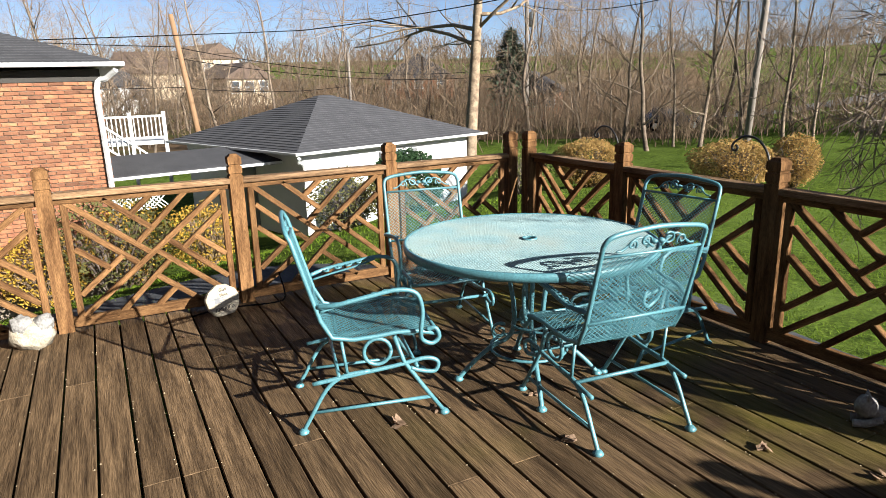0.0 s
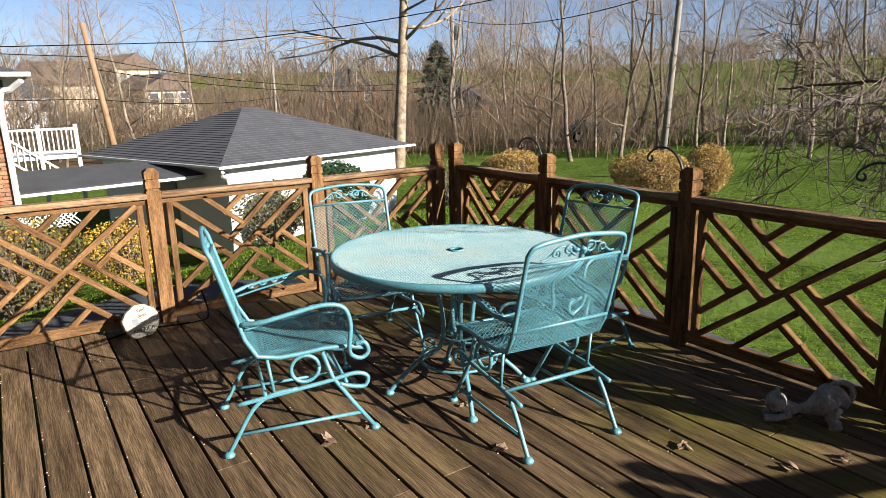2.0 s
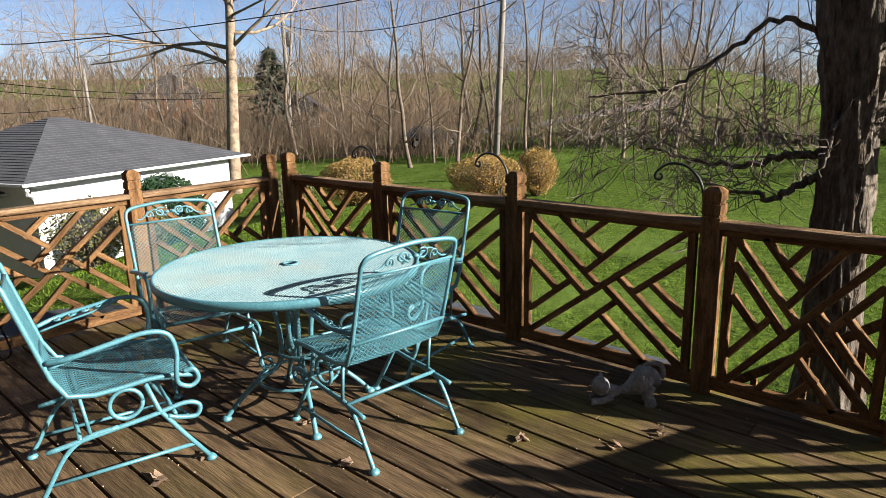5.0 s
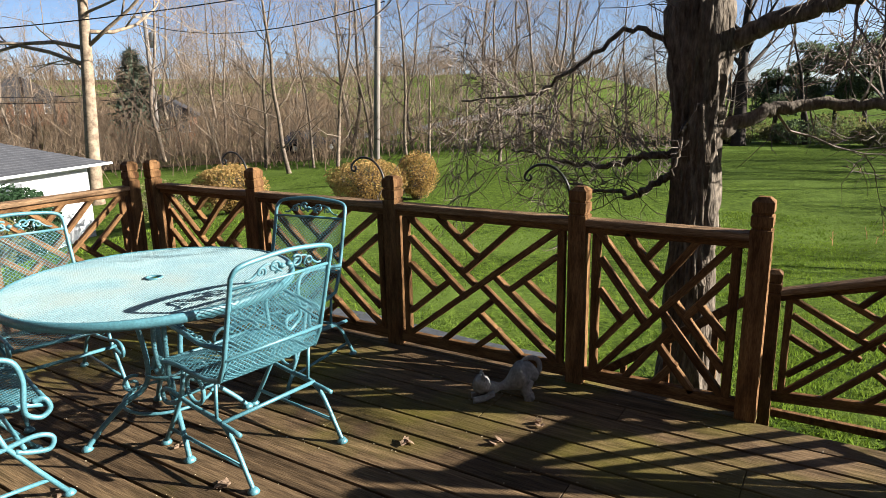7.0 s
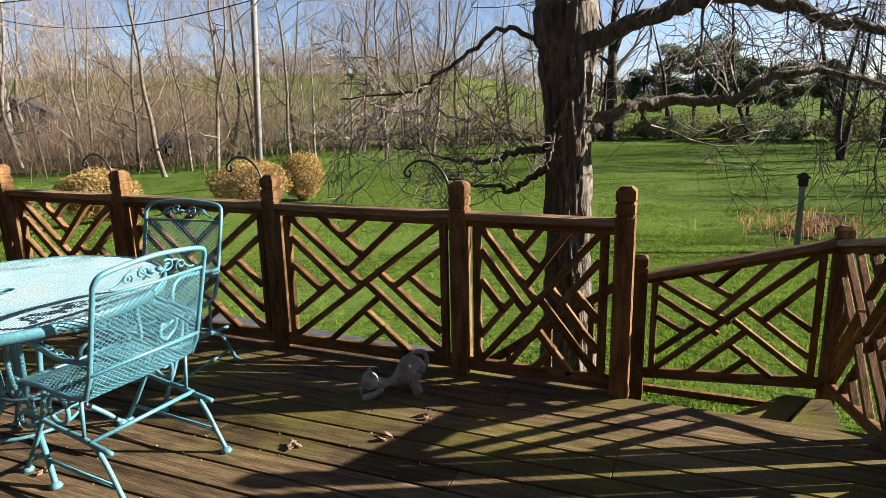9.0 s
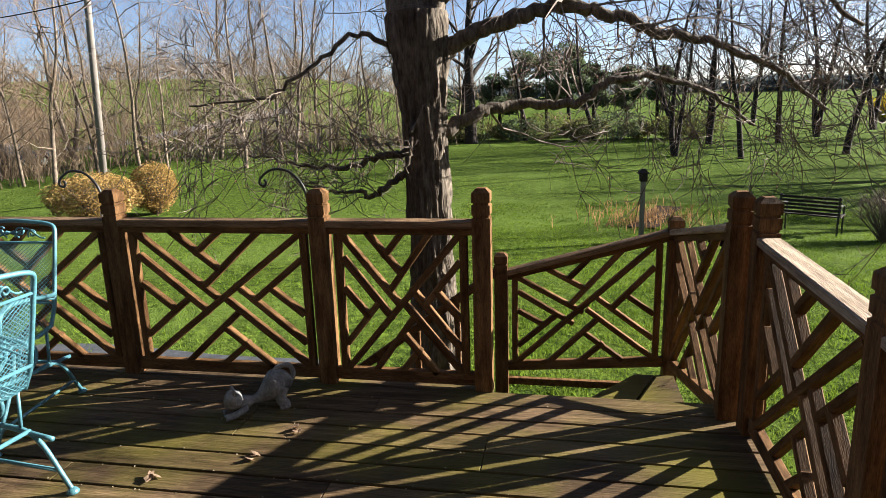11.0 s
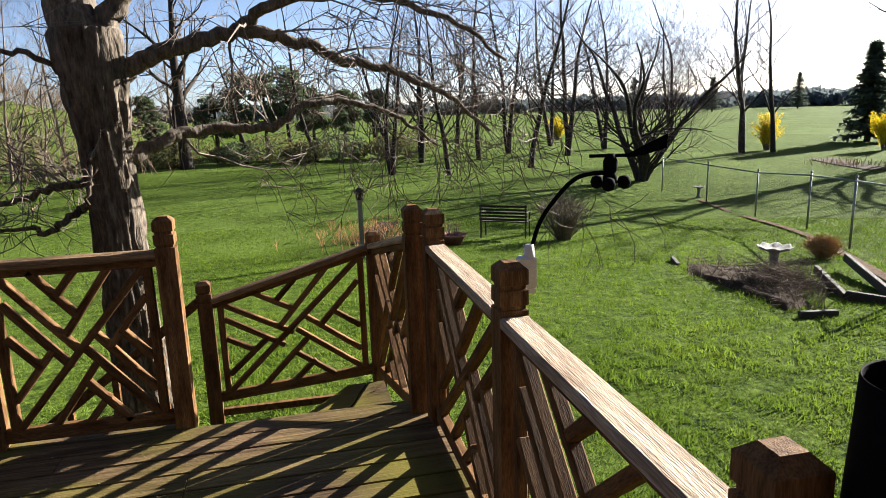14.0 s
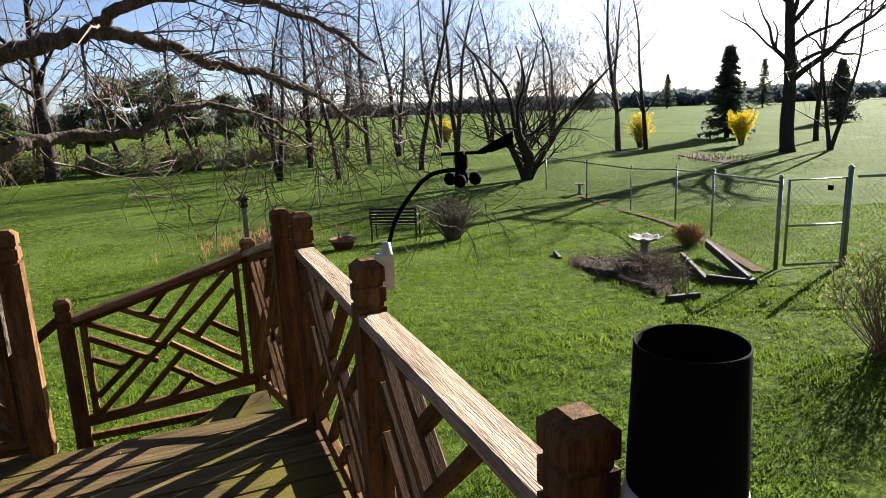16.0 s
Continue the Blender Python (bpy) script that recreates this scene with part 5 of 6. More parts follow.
def hip_roof(th, x0, x1, y0, y1, z, rise, material, ridge, over=0.4, thick=0.055):
    """A hip roof with a ridge along x, laid in courses of shingles, and a white gutter board round it."""
    x0, x1, y0, y1 = x0 - over, x1 + over, y0 - over, y1 + over
    cx, cy = (x0 + x1) / 2, (y0 + y1) / 2
    base = [(x0, y0), (x1, y0), (x1, y1), (x0, y1)]
    top = [(cx - ridge / 2, cy), (cx + ridge / 2, cy), (cx + ridge / 2, cy), (cx - ridge / 2, cy)]
    roof = Geo()
    courses = 26
    for k in range(courses):
        for t, lift in ((k / courses, 0.014), ((k + 1) / courses, 0.0)):
            for (a, b), (c, d) in zip(base, top):
                roof.v.append((a + (c - a) * t, b + (d - b) * t, z + rise * t + lift))
    for k in range(2 * courses - 1):
        for i in range(4):
            roof.f.append((k * 4 + i, k * 4 + (i + 1) % 4, (k + 1) * 4 + (i + 1) % 4, (k + 1) * 4 + i))
    part("roof", roof, material, th, "dark grey asphalt shingle roof")
    for a, b, c, d in ((x0 - 0.06, x1 + 0.06, y0 - 0.06, y0), (x0 - 0.06, x1 + 0.06, y1, y1 + 0.06), (x0 - 0.06, x0, y0, y1), (x1, x1 + 0.06, y0, y1)):
        part("gutter", Geo().box(a, b, c, d, z - thick, z + 0.012, None, 0.008), white_paint, th)
    part("soffit", Geo().box(x0, x1, y0, y1, z - thick + 0.01, z - thick + 0.03), white_paint, th)


# garage: white walls, hip roof
gar = thing("garage", "white garage with grey hip shingle roof", "garage", pose(4.6, 15.8, -0.14, 0, 0, 18.5))
GZ = -2.45
part("wall", Geo().box(0.4, 6.5, 0.4, 6.5, GZ, 0.03), white_paint, gar)
hip_roof(gar, 0.4, 6.5, 0.4, 6.5, 0.07, 1.25, shingle, 0.4)
for wx in (3.6,):
    win = gable_window(gar, 0.6, 0.9, pose(wx, 0.38, -1.1))
    for sx in (-0.52, 0.52):
        part("shutter", Geo().box(sx - 0.17, sx + 0.17, -0.04, 0.0, -0.02, 0.92, None, 0.01), grey_shutter, win)
part("side_door", Geo().box(0.36, 0.4, 2.6, 3.5, GZ, -0.45, None, 0.01), grey_shutter, gar)
part("downpipe", Geo().tube(curve([(0.05, -0.02, -0.05), (0.1, 0.1, -0.15), (0.42, 0.34, -0.35), (0.42, 0.34, -1.2), (0.42, 0.34, GZ + 0.1)], 4), 0.045, 6), white_paint, gar)

# covered walk between the brick house and the garage
bw = thing("breezeway", "low shingled walkway roof with white lattice below", "walkway roof", pose(2.6, 17.6, 0, 0, 0, 12))
part("roof", Geo().box(-2.6, 2.4, -0.9, 1.2, -0.32, -0.22, pose(0, 0, 0, 7, 0, 0)), shingle, bw)
part("fascia", Geo().box(-2.6, 2.4, -0.95, -0.9, -0.41, -0.35), white_paint, bw)
for k in range(2):
    part("post", Geo().box(-2.5 + 4.6 * k, -2.44 + 4.6 * k, -0.3, -0.24, GZ, -0.35), pole_wood, bw)
for k in range(12):
    for sg in (-1, 1):
        part("lattice_slat", Geo().box(-0.012, 0.012, -0.76, -0.745 + 0.003 * sg, -0.28, 0.28, pose(-2.3 + 0.1 * k, 0, -0.95, 0, 45 * sg, 0)), white_paint, bw)

# brick house
HX, HY = 0.62, 12.4
house = thing("brick_house", "red brick house with grey shingle roof and white gutters", "house", pose(0, 0, 0))
hg = -2.6
part("wall", Geo().box(-9.0, HX - 0.012, HY + 0.012, HY + 9, hg, 1.82), mortar, house, "brick wall with pale mortar joints")
hip_roof(house, -9.0, HX, HY, HY + 9, 1.93, 1.25, shingle, 3.0, 0.32)
part("frieze", Geo().box(-9.0, HX + 0.02, HY - 0.03, HY + 0.02, 1.66, 1.84), dark_ink, house, "dark board under the eaves")
part("downpipe", Geo().tube(curve([(HX + 0.25, HY - 0.3, 1.82), (HX + 0.1, HY - 0.15, 1.7), (HX - 0.05, HY - 0.06, 1.55), (HX - 0.05, HY - 0.06, 0.5), (HX - 0.05, HY - 0.06, hg + 0.2)], 4), 0.045, 6), white_paint, house)
gable_window(house, 1.0, 0.9, pose(-1.72, HY, 0.6))

# neighbour's white balcony and stair behind the brick house
bal = thing("balcony", "white painted balcony with railings and stair", "balcony", pose(0.95, 24.0, -0.15))
bal.scale = (0.78, 0.8, 0.8)
part("floor", Geo().box(-0.6, 2.0, 0, 2.5, -0.15, 0), white_paint, bal)
for x in (-0.6, 0.7, 2.0):
    part("post", Geo().box(x - 0.07, x + 0.07, -0.07, 0.07, -1.9, 1.15), white_paint, bal)
for z in (0.1, 0.95):
    part("rail", Geo().box(-0.6, 2.0, -0.04, 0.04, z, z + 0.08), white_paint, bal)
for k in range(15):
    part("baluster", Geo().box(-0.5 + 0.165 * k, -0.46 + 0.165 * k, -0.02, 0.02, 0.18, 0.95), white_paint, bal)
for z in (0.0, 0.85):
    part("stair_rail", Geo().box(0, 2.3, -0.12, -0.06, 0, 0.08, pose(-0.6, 0, z, 0, 38, 0)), white_paint, bal)
for k in range(9):
    part("stair_baluster", Geo().box(-0.5 + 0.2 * k, -0.46 + 0.2 * k, -0.1, -0.07, -0.1 - 0.156 * k, 0.75 - 0.156 * k), white_paint, bal)


def far_house(x, y, w, d, h, a, wall_m, label, roof_m=shingle):
    th = thing("far_house", label, "house", pose(x, y, ground_z(x, y), 0, 0, a), "far houses")
    part("wall", Geo().box(-w / 2, w / 2, -d / 2, d / 2, -1.0, h), wall_m, th)
    r = Geo()
    o = 0.4
    r.v = [(-w / 2 - o, -d / 2 - o, h), (w / 2 + o, -d / 2 - o, h), (w / 2 + o, d / 2 + o, h), (-w / 2 - o, d / 2 + o, h), (0, -d / 2 - o, h + w * 0.33), (0, d / 2 + o, h + w * 0.33), (-w / 2 - o, -d / 2 - o, h - 0.15), (w / 2 + o, -d / 2 - o, h - 0.15), (w / 2 + o, d / 2 + o, h - 0.15), (-w / 2 - o, d / 2 + o, h - 0.15)]
    r.f = [(0, 4, 5, 3), (1, 2, 5, 4), (0, 1, 4), (2, 3, 5), (6, 7, 1, 0), (7, 8, 2, 1), (8, 9, 3, 2), (9, 6, 0, 3), (9, 8, 7, 6)]
    part("roof", r, roof_m, th)
    for k in range(3):
        gable_window(th, 0.9, 1.2, pose(-w / 3 + k * w / 3, -d / 2, h * 0.45))


far_house(*polar(10.6, 82), 5.0, 9, 3.0, 12, tan_wall, "cream sided house with brown roof among far trees", roof_brown)
far_house(*polar(8.4, 105), 6.0, 10, 3.6, 20, tan_wall, "tall cream sided house among far trees", roof_brown)
far_house(*polar(4.5, 92), 8.0, 7, 3.0, 75, tan_wall, "low cream house with brown roof among far trees", roof_brown)
far_house(*polar(1.5, 80), 6, 8, 2.8, 5, white_paint, "pale house among far trees")
far_house(*polar(35.5, 62), 5.0, 8, 2.4, -40, brick_m, "low brick house among far trees")
far_house(*polar(26, 84), 8, 8, 2.4, -30, brick_m, "low brick house among far trees")


def parked_car(x, y, a):
    th = thing("car", "dark parked car on the lane before the wood", "car", pose(x, y, ground_z(x, y) + 0.06, 0, 0, a))
    body = Geo()
    for z, k, e in ((0.28, 0.94, 0.04), (0.5, 1.0, 0.0), (0.82, 0.96, 0.03), (0.9, 0.88, 0.12)):
        body.v += [(sx * (2.15 - e), sy * 0.86 * k, z) for sx, sy in ((-1, -1), (1, -1), (1, 1), (-1, 1))]
    for q in range(3):
        body.f += [(q * 4 + i, q * 4 + (i + 1) % 4, q * 4 + 4 + (i + 1) % 4, q * 4 + 4 + i) for i in range(4)]
    body.f += [(3, 2, 1, 0), (12, 13, 14, 15)]
    part("body", body, car_paint, th)
    cab = Geo()
    cab.v = [(-1.5, -0.74, 0.9), (0.9, -0.74, 0.9), (0.9, 0.74, 0.9), (-1.5, 0.74, 0.9), (-1.0, -0.6, 1.42), (0.25, -0.6, 1.42), (0.25, 0.6, 1.42), (-1.0, 0.6, 1.42)]
    cab.f = [(i, (i + 1) % 4, 4 + (i + 1) % 4, 4 + i) for i in range(4)] + [(4, 5, 6, 7)]
    part("cabin", cab, glass, th)
    part("roof", Geo().box(-1.02, 0.27, -0.62, 0.62, 1.41, 1.46, None, 0.02), car_paint, th)
    for sx in (-1.35, 1.3):
        for sy in (-0.8, 0.8):
            w = part("wheel", Geo().lathe([(0.2, -0.1), (0.32, -0.09), (0.33, 0.0), (0.32, 0.09), (0.2, 0.1)], 18), black_plastic, th, m=pose(sx, sy, 0.33, 90, 0, 0), smooth=True)
            part("rim", Geo().lathe([(0.05, -0.11), (0.19, -0.105), (0.19, 0.105), (0.05, 0.11)], 14), galv, w)


parked_car(*polar(46.6, 47.5), -25)


# ---- poles and wires ----
def utility_pole(x, y, h, r, material, lean=(0, 0), label="weathered wooden utility pole", box=False, arm=True):
    th = thing("utility_pole", label, "utility pole", pose(x, y, ground_z(x, y)), "utility poles")
    part("pole", Geo().tube([(0, 0, -0.3), (lean[0] * 0.5, lean[1] * 0.5, h * 0.5), (lean[0], lean[1], h)], [r, r * 0.88, r * 0.75], 10), material, th, smooth=True)
    if arm:
        part("crossarm", Geo().box(-0.9, 0.9, -0.05, 0.05, h - 0.5, h - 0.38), material, th)
    if box:
        part("transformer", Geo().lathe([(0.2, h - 2.2), (0.24, h - 2.15), (0.24, h - 1.35), (0.16, h - 1.25)], 14, (0.35, -0.1)), galv, th, smooth=True)
    return x + lean[0], y + lean[1], ground_z(x, y) + h


P0 = utility_pole(5.0, 33.6, 7.0, 0.15, pole_brown, (-0.8, 0), "leaning brown wooden utility pole", False, False)
P1 = utility_pole(20.6, 16.0, 12.0, 0.125, pole_wood, (0.75, -0.2), arm=False)
P2 = utility_pole(27.0, 38.5, 9.2, 0.16, pole_wood, (0, 0), "distant utility pole with grey transformer", True)
P3 = utility_pole(17.0, 46.0, 5.8, 0.11, pole_wood, (0, 0), "distant thin utility pole", False, False)


def wire(a, b, sag, r=0.022):
    pts = []
    for i in range(25):
        t = i / 24
        p = Vector(a).lerp(Vector(b), t)
        pts.append((p.x, p.y, p.z - sag * 4 * t * (1 - t)))
    single("power_line", Geo().tube(pts, r, 4), black_plastic, "thin black overhead wire between poles", "cable", group="overhead wires")


wire((-20, 22, 2.3), (8.31, 27.2, 3.58), 0.1)
wire((8.31, 27.2, 3.58), (P1[0], P1[1], 6.0), 0.35)
wire((-18, 28, 4.6), (P0[0], P0[1], 3.3), 0.3)
wire((P0[0], P0[1], 3.3), (P2[0], P2[1], 2.4), 0.9)
wire((P0[0], P0[1], 2.8), (P2[0], P2[1], 1.9), 0.7)
wire((-14, 30, 1.9), (P0[0], P0[1], 1.5), 0.1)
wire((P0[0], P0[1], 1.5), (P3[0], P3[1], 1.3), 0.3)
wire((P2[0], P2[1], 6.2), (P1[0], P1[1], 5.0), 0.8)


# ---- garden things on the open side ----
def garden_bench(x, y, a):
    th = thing("garden_bench", "dark slatted garden bench on the lawn", "bench", pose(x, y, ground_z(x, y), 0, 0, a))
    for k in range(5):
        part("back_slat", Geo().box(-0.6, 0.6, -0.015, 0.015, 0.46 + 0.08 * k, 0.51 + 0.08 * k, None, 0.004), dark_bark, th)
    for k in range(4):
        part("seat_slat", Geo().box(-0.6, 0.6, -0.45 + 0.11 * k, -0.37 + 0.11 * k, 0.41, 0.435, None, 0.004), dark_bark, th)
    for sx in (-0.56, 0.56):
        part("end_frame", Geo().tube(curve([(sx, 0.02, 0.0), (sx, 0.0, 0.42), (sx, 0.02, 0.86)], 4), 0.022, 6), iron, th)
        part("front_leg", Geo().tube([(sx, -0.45, 0), (sx, -0.43, 0.42), (sx, 0, 0.41)], 0.02, 6), iron, th)
        part("armrest", Geo().tube(curve([(sx, -0.45, 0.4), (sx, -0.45, 0.6), (sx, -0.2, 0.64), (sx, 0.0, 0.62)], 4), 0.018, 6), iron, th)


garden_bench(15.5, -4.85, 58)


def bird_bath(x, y, s, label):
    th = thing("bird_bath", label, "bird bath", pose(x, y, ground_z(x, y)))
    part("pedestal", Geo().lathe([(0.17 * s, -0.05), (0.17 * s, 0.05 * s), (0.1 * s, 0.1 * s), (0.075 * s, 0.3 * s), (0.09 * s, 0.5 * s), (0.13 * s, 0.56 * s)], 20), grey_stone, th, smooth=True)
    g = Geo()
    n = 32
    prof = [(0.12, 0.55), (0.28, 0.6), (0.34, 0.66), (0.31, 0.655), (0.2, 0.61), (0.02, 0.6)]
    for k, (r, z) in enumerate(prof):
        for i in range(n):
            a = 2 * math.pi * i / n
            sc = 1 + (0.06 * math.cos(8 * a) if k in (2, 3) else 0)
            g.v.append((r * s * sc * math.cos(a), r * s * sc * math.sin(a), z * s + (0.015 * math.cos(8 * a) if k in (2, 3) else 0)))
    for k in range(len(prof) - 1):
        for i in range(n):
            g.f.append((k * n + i, k * n + (i + 1) % n, (k + 1) * n + (i + 1) % n, (k + 1) * n + i))
    part("basin", g, grey_stone, th, "scalloped pale grey basin", smooth=True)


bird_bath(8.48, -6.71, 0.72, "pale grey scalloped bird bath in the flower bed")
bird_bath(20.5, -13.6, 0.6, "small grey bird bath beyond the fence")

bh = thing("bird_house", "small dark bird house on a pale post", "bird house", pose(14.0, -1.25, ground_z(14.0, -1.25)))
part("post", Geo().box(-0.045, 0.045, -0.045, 0.045, -0.1, 1.25, None, 0.006), pole_wood, bh)
part("box", Geo().box(-0.075, 0.075, -0.075, 0.075, 1.25, 1.4, None, 0.01), dark_bark, bh)
part("roof", Geo().lathe([(0.11, 1.4), (0.1, 1.43), (0.03, 1.5)], square=True), dark_bark, bh)

pot = thing("flower_pot", "wide terracotta planter with dead stems", "planter", pose(15.2, -3.5, ground_z(15.2, -3.5)))
part("bowl", Geo().lathe([(0.2, 0), (0.3, 0.2), (0.34, 0.22), (0.33, 0.25), (0.28, 0.22)], 18), terracotta, pot, smooth=True)
tw = Geo()
for k in range(30):
    a, q = random.uniform(0, 6.28), random.uniform(0.05, 0.3)
    tw.tube([(0.1 * math.cos(a), 0.1 * math.sin(a), 0.2), (q * math.cos(a), q * math.sin(a), random.uniform(0.35, 0.6))], [0.008, 0.003], 3)
part("stem_clump", tw, purple_twig, pot)

# flower bed with timber edging
bed = thing("flower_bed", "mulched flower bed with dead stalks and timber edging", "flower bed", None, "", "structure")


def bed_patch(pts, lift=0.06):
    g = Geo()
    c = Vector((sum(p[0] for p in pts) / len(pts), sum(p[1] for p in pts) / len(pts), 0))
    rings = 6
    for k in range(rings):
        t = 1 - k / rings
        for i in range(len(pts) * 4):
            a, b = Vector((*pts[i // 4], 0)), Vector((*pts[(i // 4 + 1) % len(pts)], 0))
            p = c + (a.lerp(b, (i % 4) / 4) - c) * t
            g.v.append((p.x, p.y, ground_z(p.x, p.y) + (lift + 0.05 * noise.noise(p * 3) if k else -0.02)))
    m = len(pts) * 4
    for k in range(rings - 1):
        for i in range(m):
            g.f.append((k * m + i, k * m + (i + 1) % m, (k + 1) * m + (i + 1) % m, (k + 1) * m + i))
    g.f.append(tuple((rings - 1) * m + i for i in range(m)))
    return g


BED = [(10.2, -6.4), (9.4, -5.9), (8.2, -5.7), (6.6, -5.42), (6.62, -5.8), (7.4, -6.2), (7.9, -6.8), (9.0, -7.2)]
part("mulch", bed_patch(BED), soil, bed, smooth=True)
for a, b in (((6.38, -5.33), (6.3, -5.75)), ((6.4, -6.75), (8.5, -8.0)), ((6.4, -6.75), (6.9, -6.45)), ((6.9, -6.45), (8.2, -7.2)), ((10.6, -6.4), (10.1, -6.2))):
    a, b = Vector((*a, ground_z(*a))), Vector((*b, ground_z(*b)))
    d = b - a
    part("timber", Geo().box(0, d.length, -0.035, 0.035, -0.05, 0.075, None, 0.01), timber, bed, m=Matrix.Translation(a) @ Matrix.Rotation(math.atan2(d.y, d.x), 4, "Z"))
st = Geo()
rs3 = random.Random(3)
for _ in range(650):
    k = rs3.randrange(len(BED))
    p = Vector((*BED[k], 0)).lerp(Vector((8.0, -6.4, 0)), rs3.uniform(0.1, 1.0))
    x, y = p.x + rs3.gauss(0, 0.15), p.y + rs3.gauss(0, 0.15)
    z = ground_z(x, y)
    hh = rs3.uniform(0.08, 0.4)
    st.tube([(x, y, z), (x + rs3.gauss(0, 0.1), y + rs3.gauss(0, 0.1), z + hh * 0.7), (x + rs3.gauss(0, 0.2), y + rs3.gauss(0, 0.2), z + hh)], [0.006, 0.004, 0.002], 3)
part("dead_stalks", st, stalk, bed)
strip("fence_mulch", [(6.9, -7.4), (9.5, -9.0), (12.5, -10.7), (16.5, -12.3), (20, -13.3)], 0.16, leaf_mulch, "strip of dry leaves and mulch along the fence", "mulch strip", 0.035)
shrub("dry_clump", "clump of dry tan ornamental grass by the fence", 9.6, -8.6, 0.32, 0.42, dry_leaf, 0, 61, stems=320, leaves=False, stem_m=straw, thick=0.005, loose=0.25)
for i, (x, y, w) in enumerate(((27.5, -26.6, 3.0), (18.0, -2.0, 1.6))):
    strip("mulch_bed", [(x - w, y + w * 0.3), (x, y), (x + w, y - w * 0.4)], w * 0.45, soil, "low mulched bed on the lawn", "flower bed", 0.04)
brush("dead_grass", "pale dead grass clump in a lawn bed", [(18.0, -2.0, 0.9), (17.0, -1.6, 0.7), (27.2, -26.2, 0.8)], straw, 0.3, 110, 14, 0.008, "dead grass")


# chain link fence with gate
def link_section(p, q, h, parent, rail=True):
    """Wire diamonds between two posts, and the top rail."""
    p, q = Vector((*p, ground_z(*p))), Vector((*q, ground_z(*q)))
    d = q - p
    L = Vector((d.x, d.y, 0)).length
    g = Geo()
    du = 0.085
    n = int(L / du)
    for k in range(-int(h / du), n + 1):
        for sg in (1, -1):
            u0, v0, u1, v1 = k * du, 0.0, k * du + h, h
            if sg < 0:
                v0, v1 = h, 0.0
            a, b = max(0, u0), min(L, u1)
            if a >= b:
                continue
            va, vb = v0 + (v1 - v0) * (a - u0) / h, v0 + (v1 - v0) * (b - u0) / h
            g.tube([p + d * (a / L) + Vector((0, 0, va + 0.04)), p + d * (b / L) + Vector((0, 0, vb + 0.04))], 0.0016, 3)
    part("wire_mesh", g, link_wire, parent)
    if rail:
        part("top_rail", Geo().tube([p + Vector((0, 0, h + 0.04)), q + Vector((0, 0, h + 0.04))], 0.018, 8), galv, parent, smooth=True)


FENCE = [(22.5, -13.4), (19.4, -13.15), (16.2, -12.5), (13.06, -11.39), (10.2, -9.75), (6.95, -7.75)]
cf = thing("chain_link_fence", "galvanised chain link fence across the lawn", "fence")
for i, (x, y) in enumerate(FENCE):
    z = ground_z(x, y)
    part("post", Geo().tube([(x, y, z - 0.1), (x, y, z + 1.3)], 0.03 if i == 5 else 0.022, 8), galv, cf, smooth=True)
    part("post_cap", Geo().lathe([(0.03, z + 1.3), (0.032, z + 1.32), (0.01, z + 1.35)], 8, (x, y)), galv, cf)
    if i:
        link_section(FENCE[i - 1], (x, y), 1.2, cf)
gt = thing("fence_gate", "galvanised chain link garden gate between posts", "gate")
G1, G2 = (6.9, -7.85), (6.63, -8.62)
for x, y in ((6.64, -8.70),):
    z = ground_z(x, y)
    part("post", Geo().tube([(x, y, z - 0.1), (x, y, z + 1.35)], 0.035, 10), galv, gt, smooth=True)
    part("post_cap", Geo().lathe([(0.04, z + 1.35), (0.042, z + 1.38), (0.01, z + 1.41)], 8, (x, y)), galv, gt)
link_section(G1, G2, 1.15, gt, False)
zg = ground_z(*G1)
part("gate_frame", Geo().tube([(*G1, zg + 0.06), (*G1, zg + 1.26), (*G2, zg + 1.26), (*G2, zg + 0.06), (*G1, zg + 0.06)], 0.02, 8), galv, gt, smooth=True)
part("middle_rail", Geo().tube([(*G1, zg + 0.62), (*G2, zg + 0.62)], 0.014, 8), galv, gt, smooth=True)
part("latch", Geo().box(-0.03, 0.03, -0.02, 0.02, 0, 0.07, pose(6.70, -8.4, zg + 1.1)), black_plastic, gt)
cf2 = thing("chain_link_fence", "galvanised chain link fence beside the gate", "fence")
link_section((6.6, -8.8), (4.0, -13.5), 1.2, cf2)
for x, y in ((5.3, -11.15), (4.0, -13.5)):
    z = ground_z(x, y)
    part("post", Geo().tube([(x, y, z - 0.1), (x, y, z + 1.3)], 0.022, 8), galv, cf2, smooth=True)

# ---- unseen house added behind the camera: closes the deck, blocks western sky light ----
hw_ = thing("wall_house", "unseen dark house added to close the deck and block sky light", "wall", None, "", "structure")
part("wall", Geo().box(-2.25, DX0 - 0.02, -7.0, 11.0, -0.9, 5.6), blocker_siding, hw_)
# eave and roof are added to hide more of the sky
part("eave", Geo().box(DX0 - 0.01, -1.25, -7.0, 11.0, 5.3, 5.45), blocker_siding, hw_)
roof_g = Geo()
roof_g.v = [(-1.2, -7.3, 5.46), (-1.2, 11.3, 5.46), (-6.2, 11.3, 8.4), (-6.2, -7.3, 8.4), (-11.2, 11.3, 5.46), (-11.2, -7.3, 5.46)]
roof_g.f = [(0, 1, 2, 3), (3, 2, 4, 5), (0, 3, 5), (1, 4, 2), (0, 5, 4, 1)]
part("roof", roof_g, shingle, hw_)

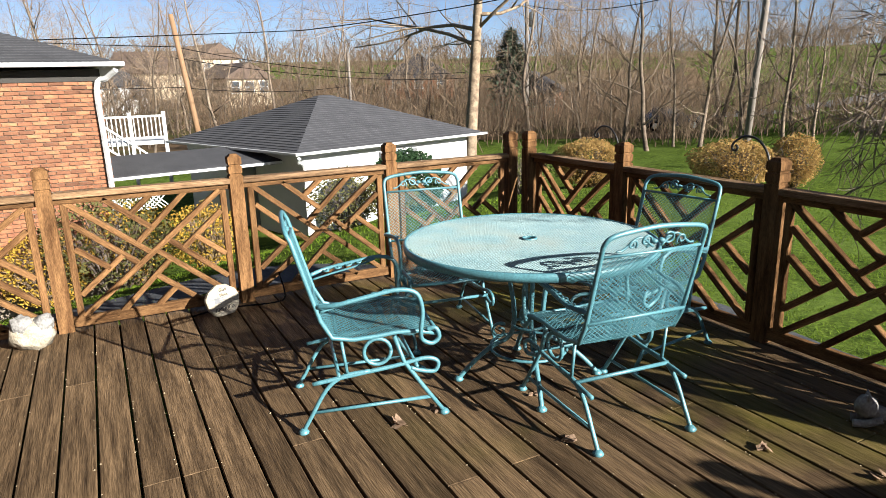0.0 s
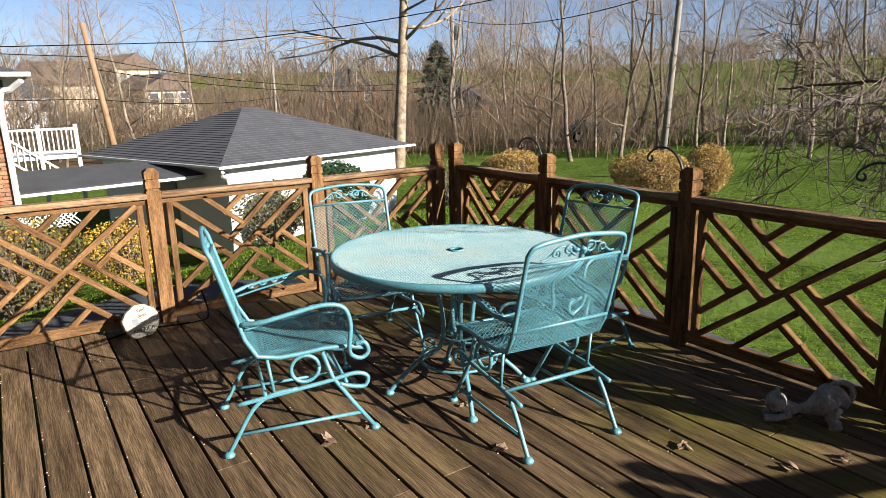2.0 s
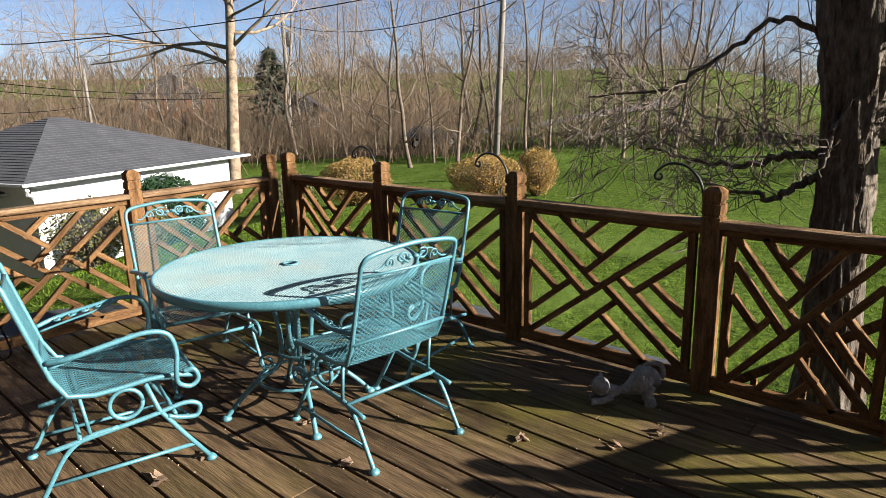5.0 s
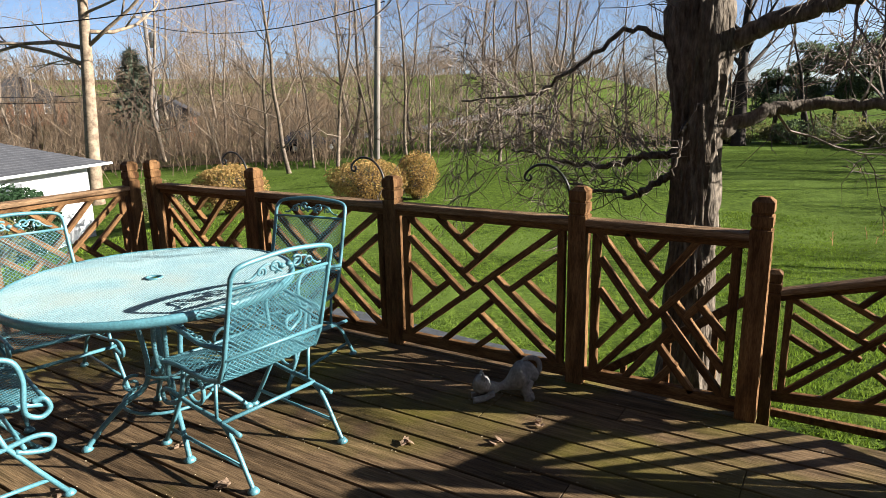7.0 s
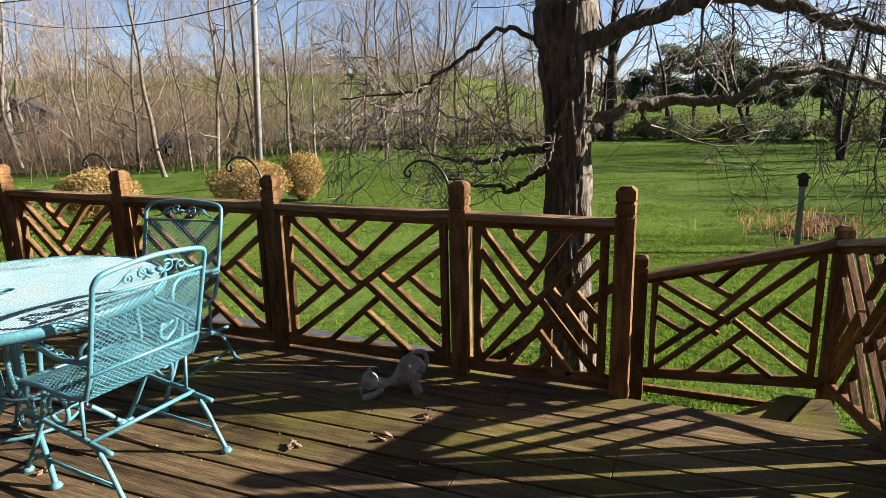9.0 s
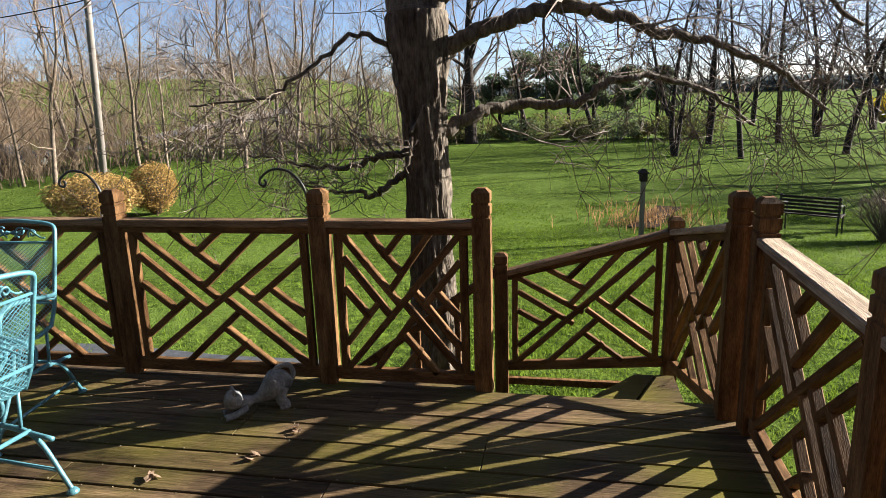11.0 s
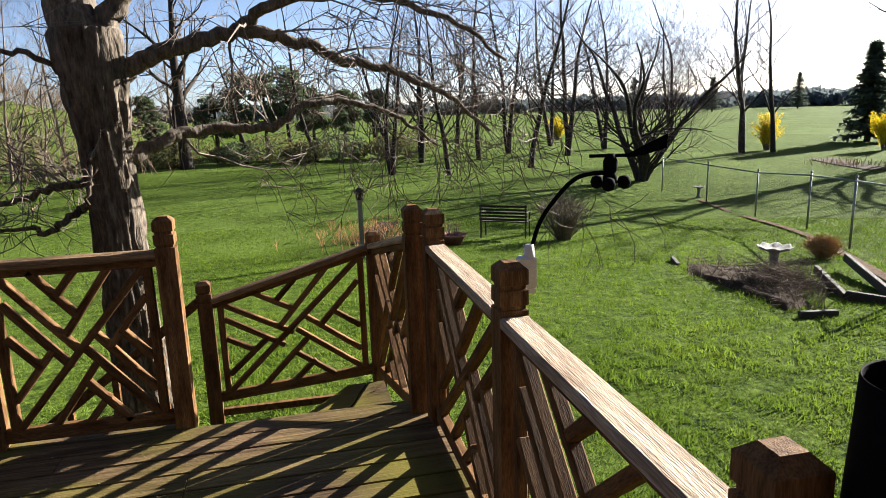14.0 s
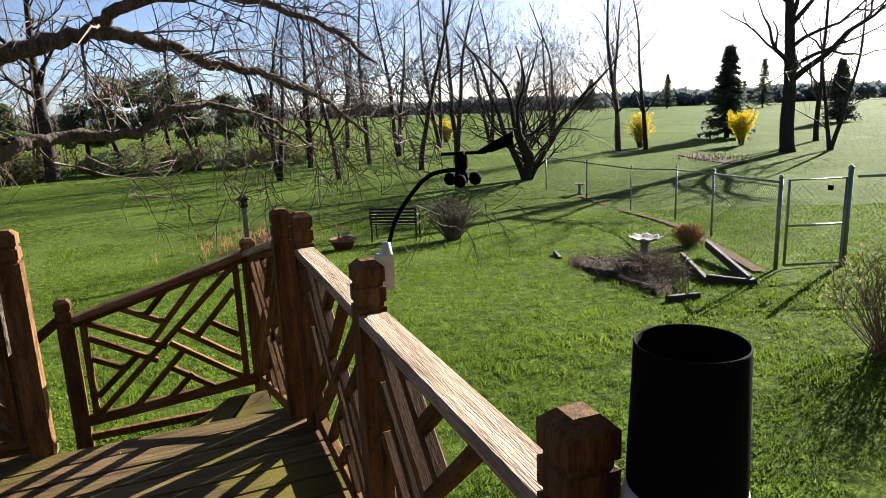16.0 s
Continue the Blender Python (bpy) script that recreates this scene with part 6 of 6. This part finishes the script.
# ---- pieces of deck and wall ----
deck = thing("floor_deck", "dark brown weathered wooden deck boards with mossy patches", "deck", None, "", "structure")
rs4 = random.Random(9)
bwid = 0.1513
k = 0
x = 3.736
while x - bwid > DX0:
    cuts = [DY0] + sorted(rs4.sample([0.6, 1.2, 1.8, 2.4, 3.0, 3.6, 4.2], rs4.choice((1, 1, 2)))) + [DY1]
    dz = rs4.uniform(-0.0015, 0.0015)
    for a, b in zip(cuts, cuts[1:]):
        m = pose(x - bwid / 2, 0, -0.036 + dz, 0, 0, 0)
        part("plank", Geo().box(-bwid / 2 + 0.0055, bwid / 2 - 0.0055, a + 0.0015, b - 0.0015, 0, 0.036, None, 0.003), deck_wood, deck, m=m)
    x -= bwid
# extra board, added to stand for the shaded strip under fence B
part("plank", Geo().box(3.742, 3.855, 0.63, DY1, -0.036, -0.001, None, 0.003), deck_wood, deck)
for x in (DX0 + 0.1, 0.0, 1.9, DX1 - 0.1):
    part("joist", Geo().box(x - 0.02, x + 0.02, DY0, DY1, -0.25, -0.05), deck_wood, deck)
part("rim_board", Geo().box(DX0, DX1 + 0.02, DY1 - 0.03, DY1 + 0.005, -0.28, -0.042), deck_wood, deck)
part("rim_board", Geo().box(DX1 - 0.03, DX1 + 0.01, DY0, DY1 - 0.04, -0.28, -0.042), deck_wood, deck)
part("rim_board", Geo().box(DX0, DX1 - 0.05, DY0 - 0.005, DY0 + 0.03, -0.28, -0.042), deck_wood, deck)
for x in (DX0 + 0.3, 0.9, 3.4):
    for y in (DY0 + 0.2, 2.4, DY1 - 0.2):
        part("support_post", Geo().box(x - 0.05, x + 0.05, y - 0.05, y + 0.05, -1.2, -0.25), deck_wood, deck)

# bricks of the visible wall
bl, bh_, bj = 0.19, 0.054, 0.011
brick_me = Geo().box(0, bl, -0.012, 0.012, 0, bh_, None, 0.003).mesh("brick", brick_m)
rest = Geo()
count = 0
row = 0
z = 1.66
while z > -1.6:
    x = HX - (0 if row % 2 else 0.106)
    while x - bl > -3.4:
        if not (-2.3 < x - bl / 2 < -1.12 and 0.54 < z < 1.6):
            if count < 300 and x > -1.3:
                ob = part("brick", brick_me, brick_m, house, m=pose(x - bl, HY, z - bh_))
                count += 1
            else:
                rest.box(x - bl, x, HY - 0.012, HY + 0.012, z - bh_, z)
        x -= bl + bj
    z -= bh_ + bj
    row += 1
tagged(part("brick_courses", rest, brick_m, house, "remaining red bricks of the wall"), kind="stuff")
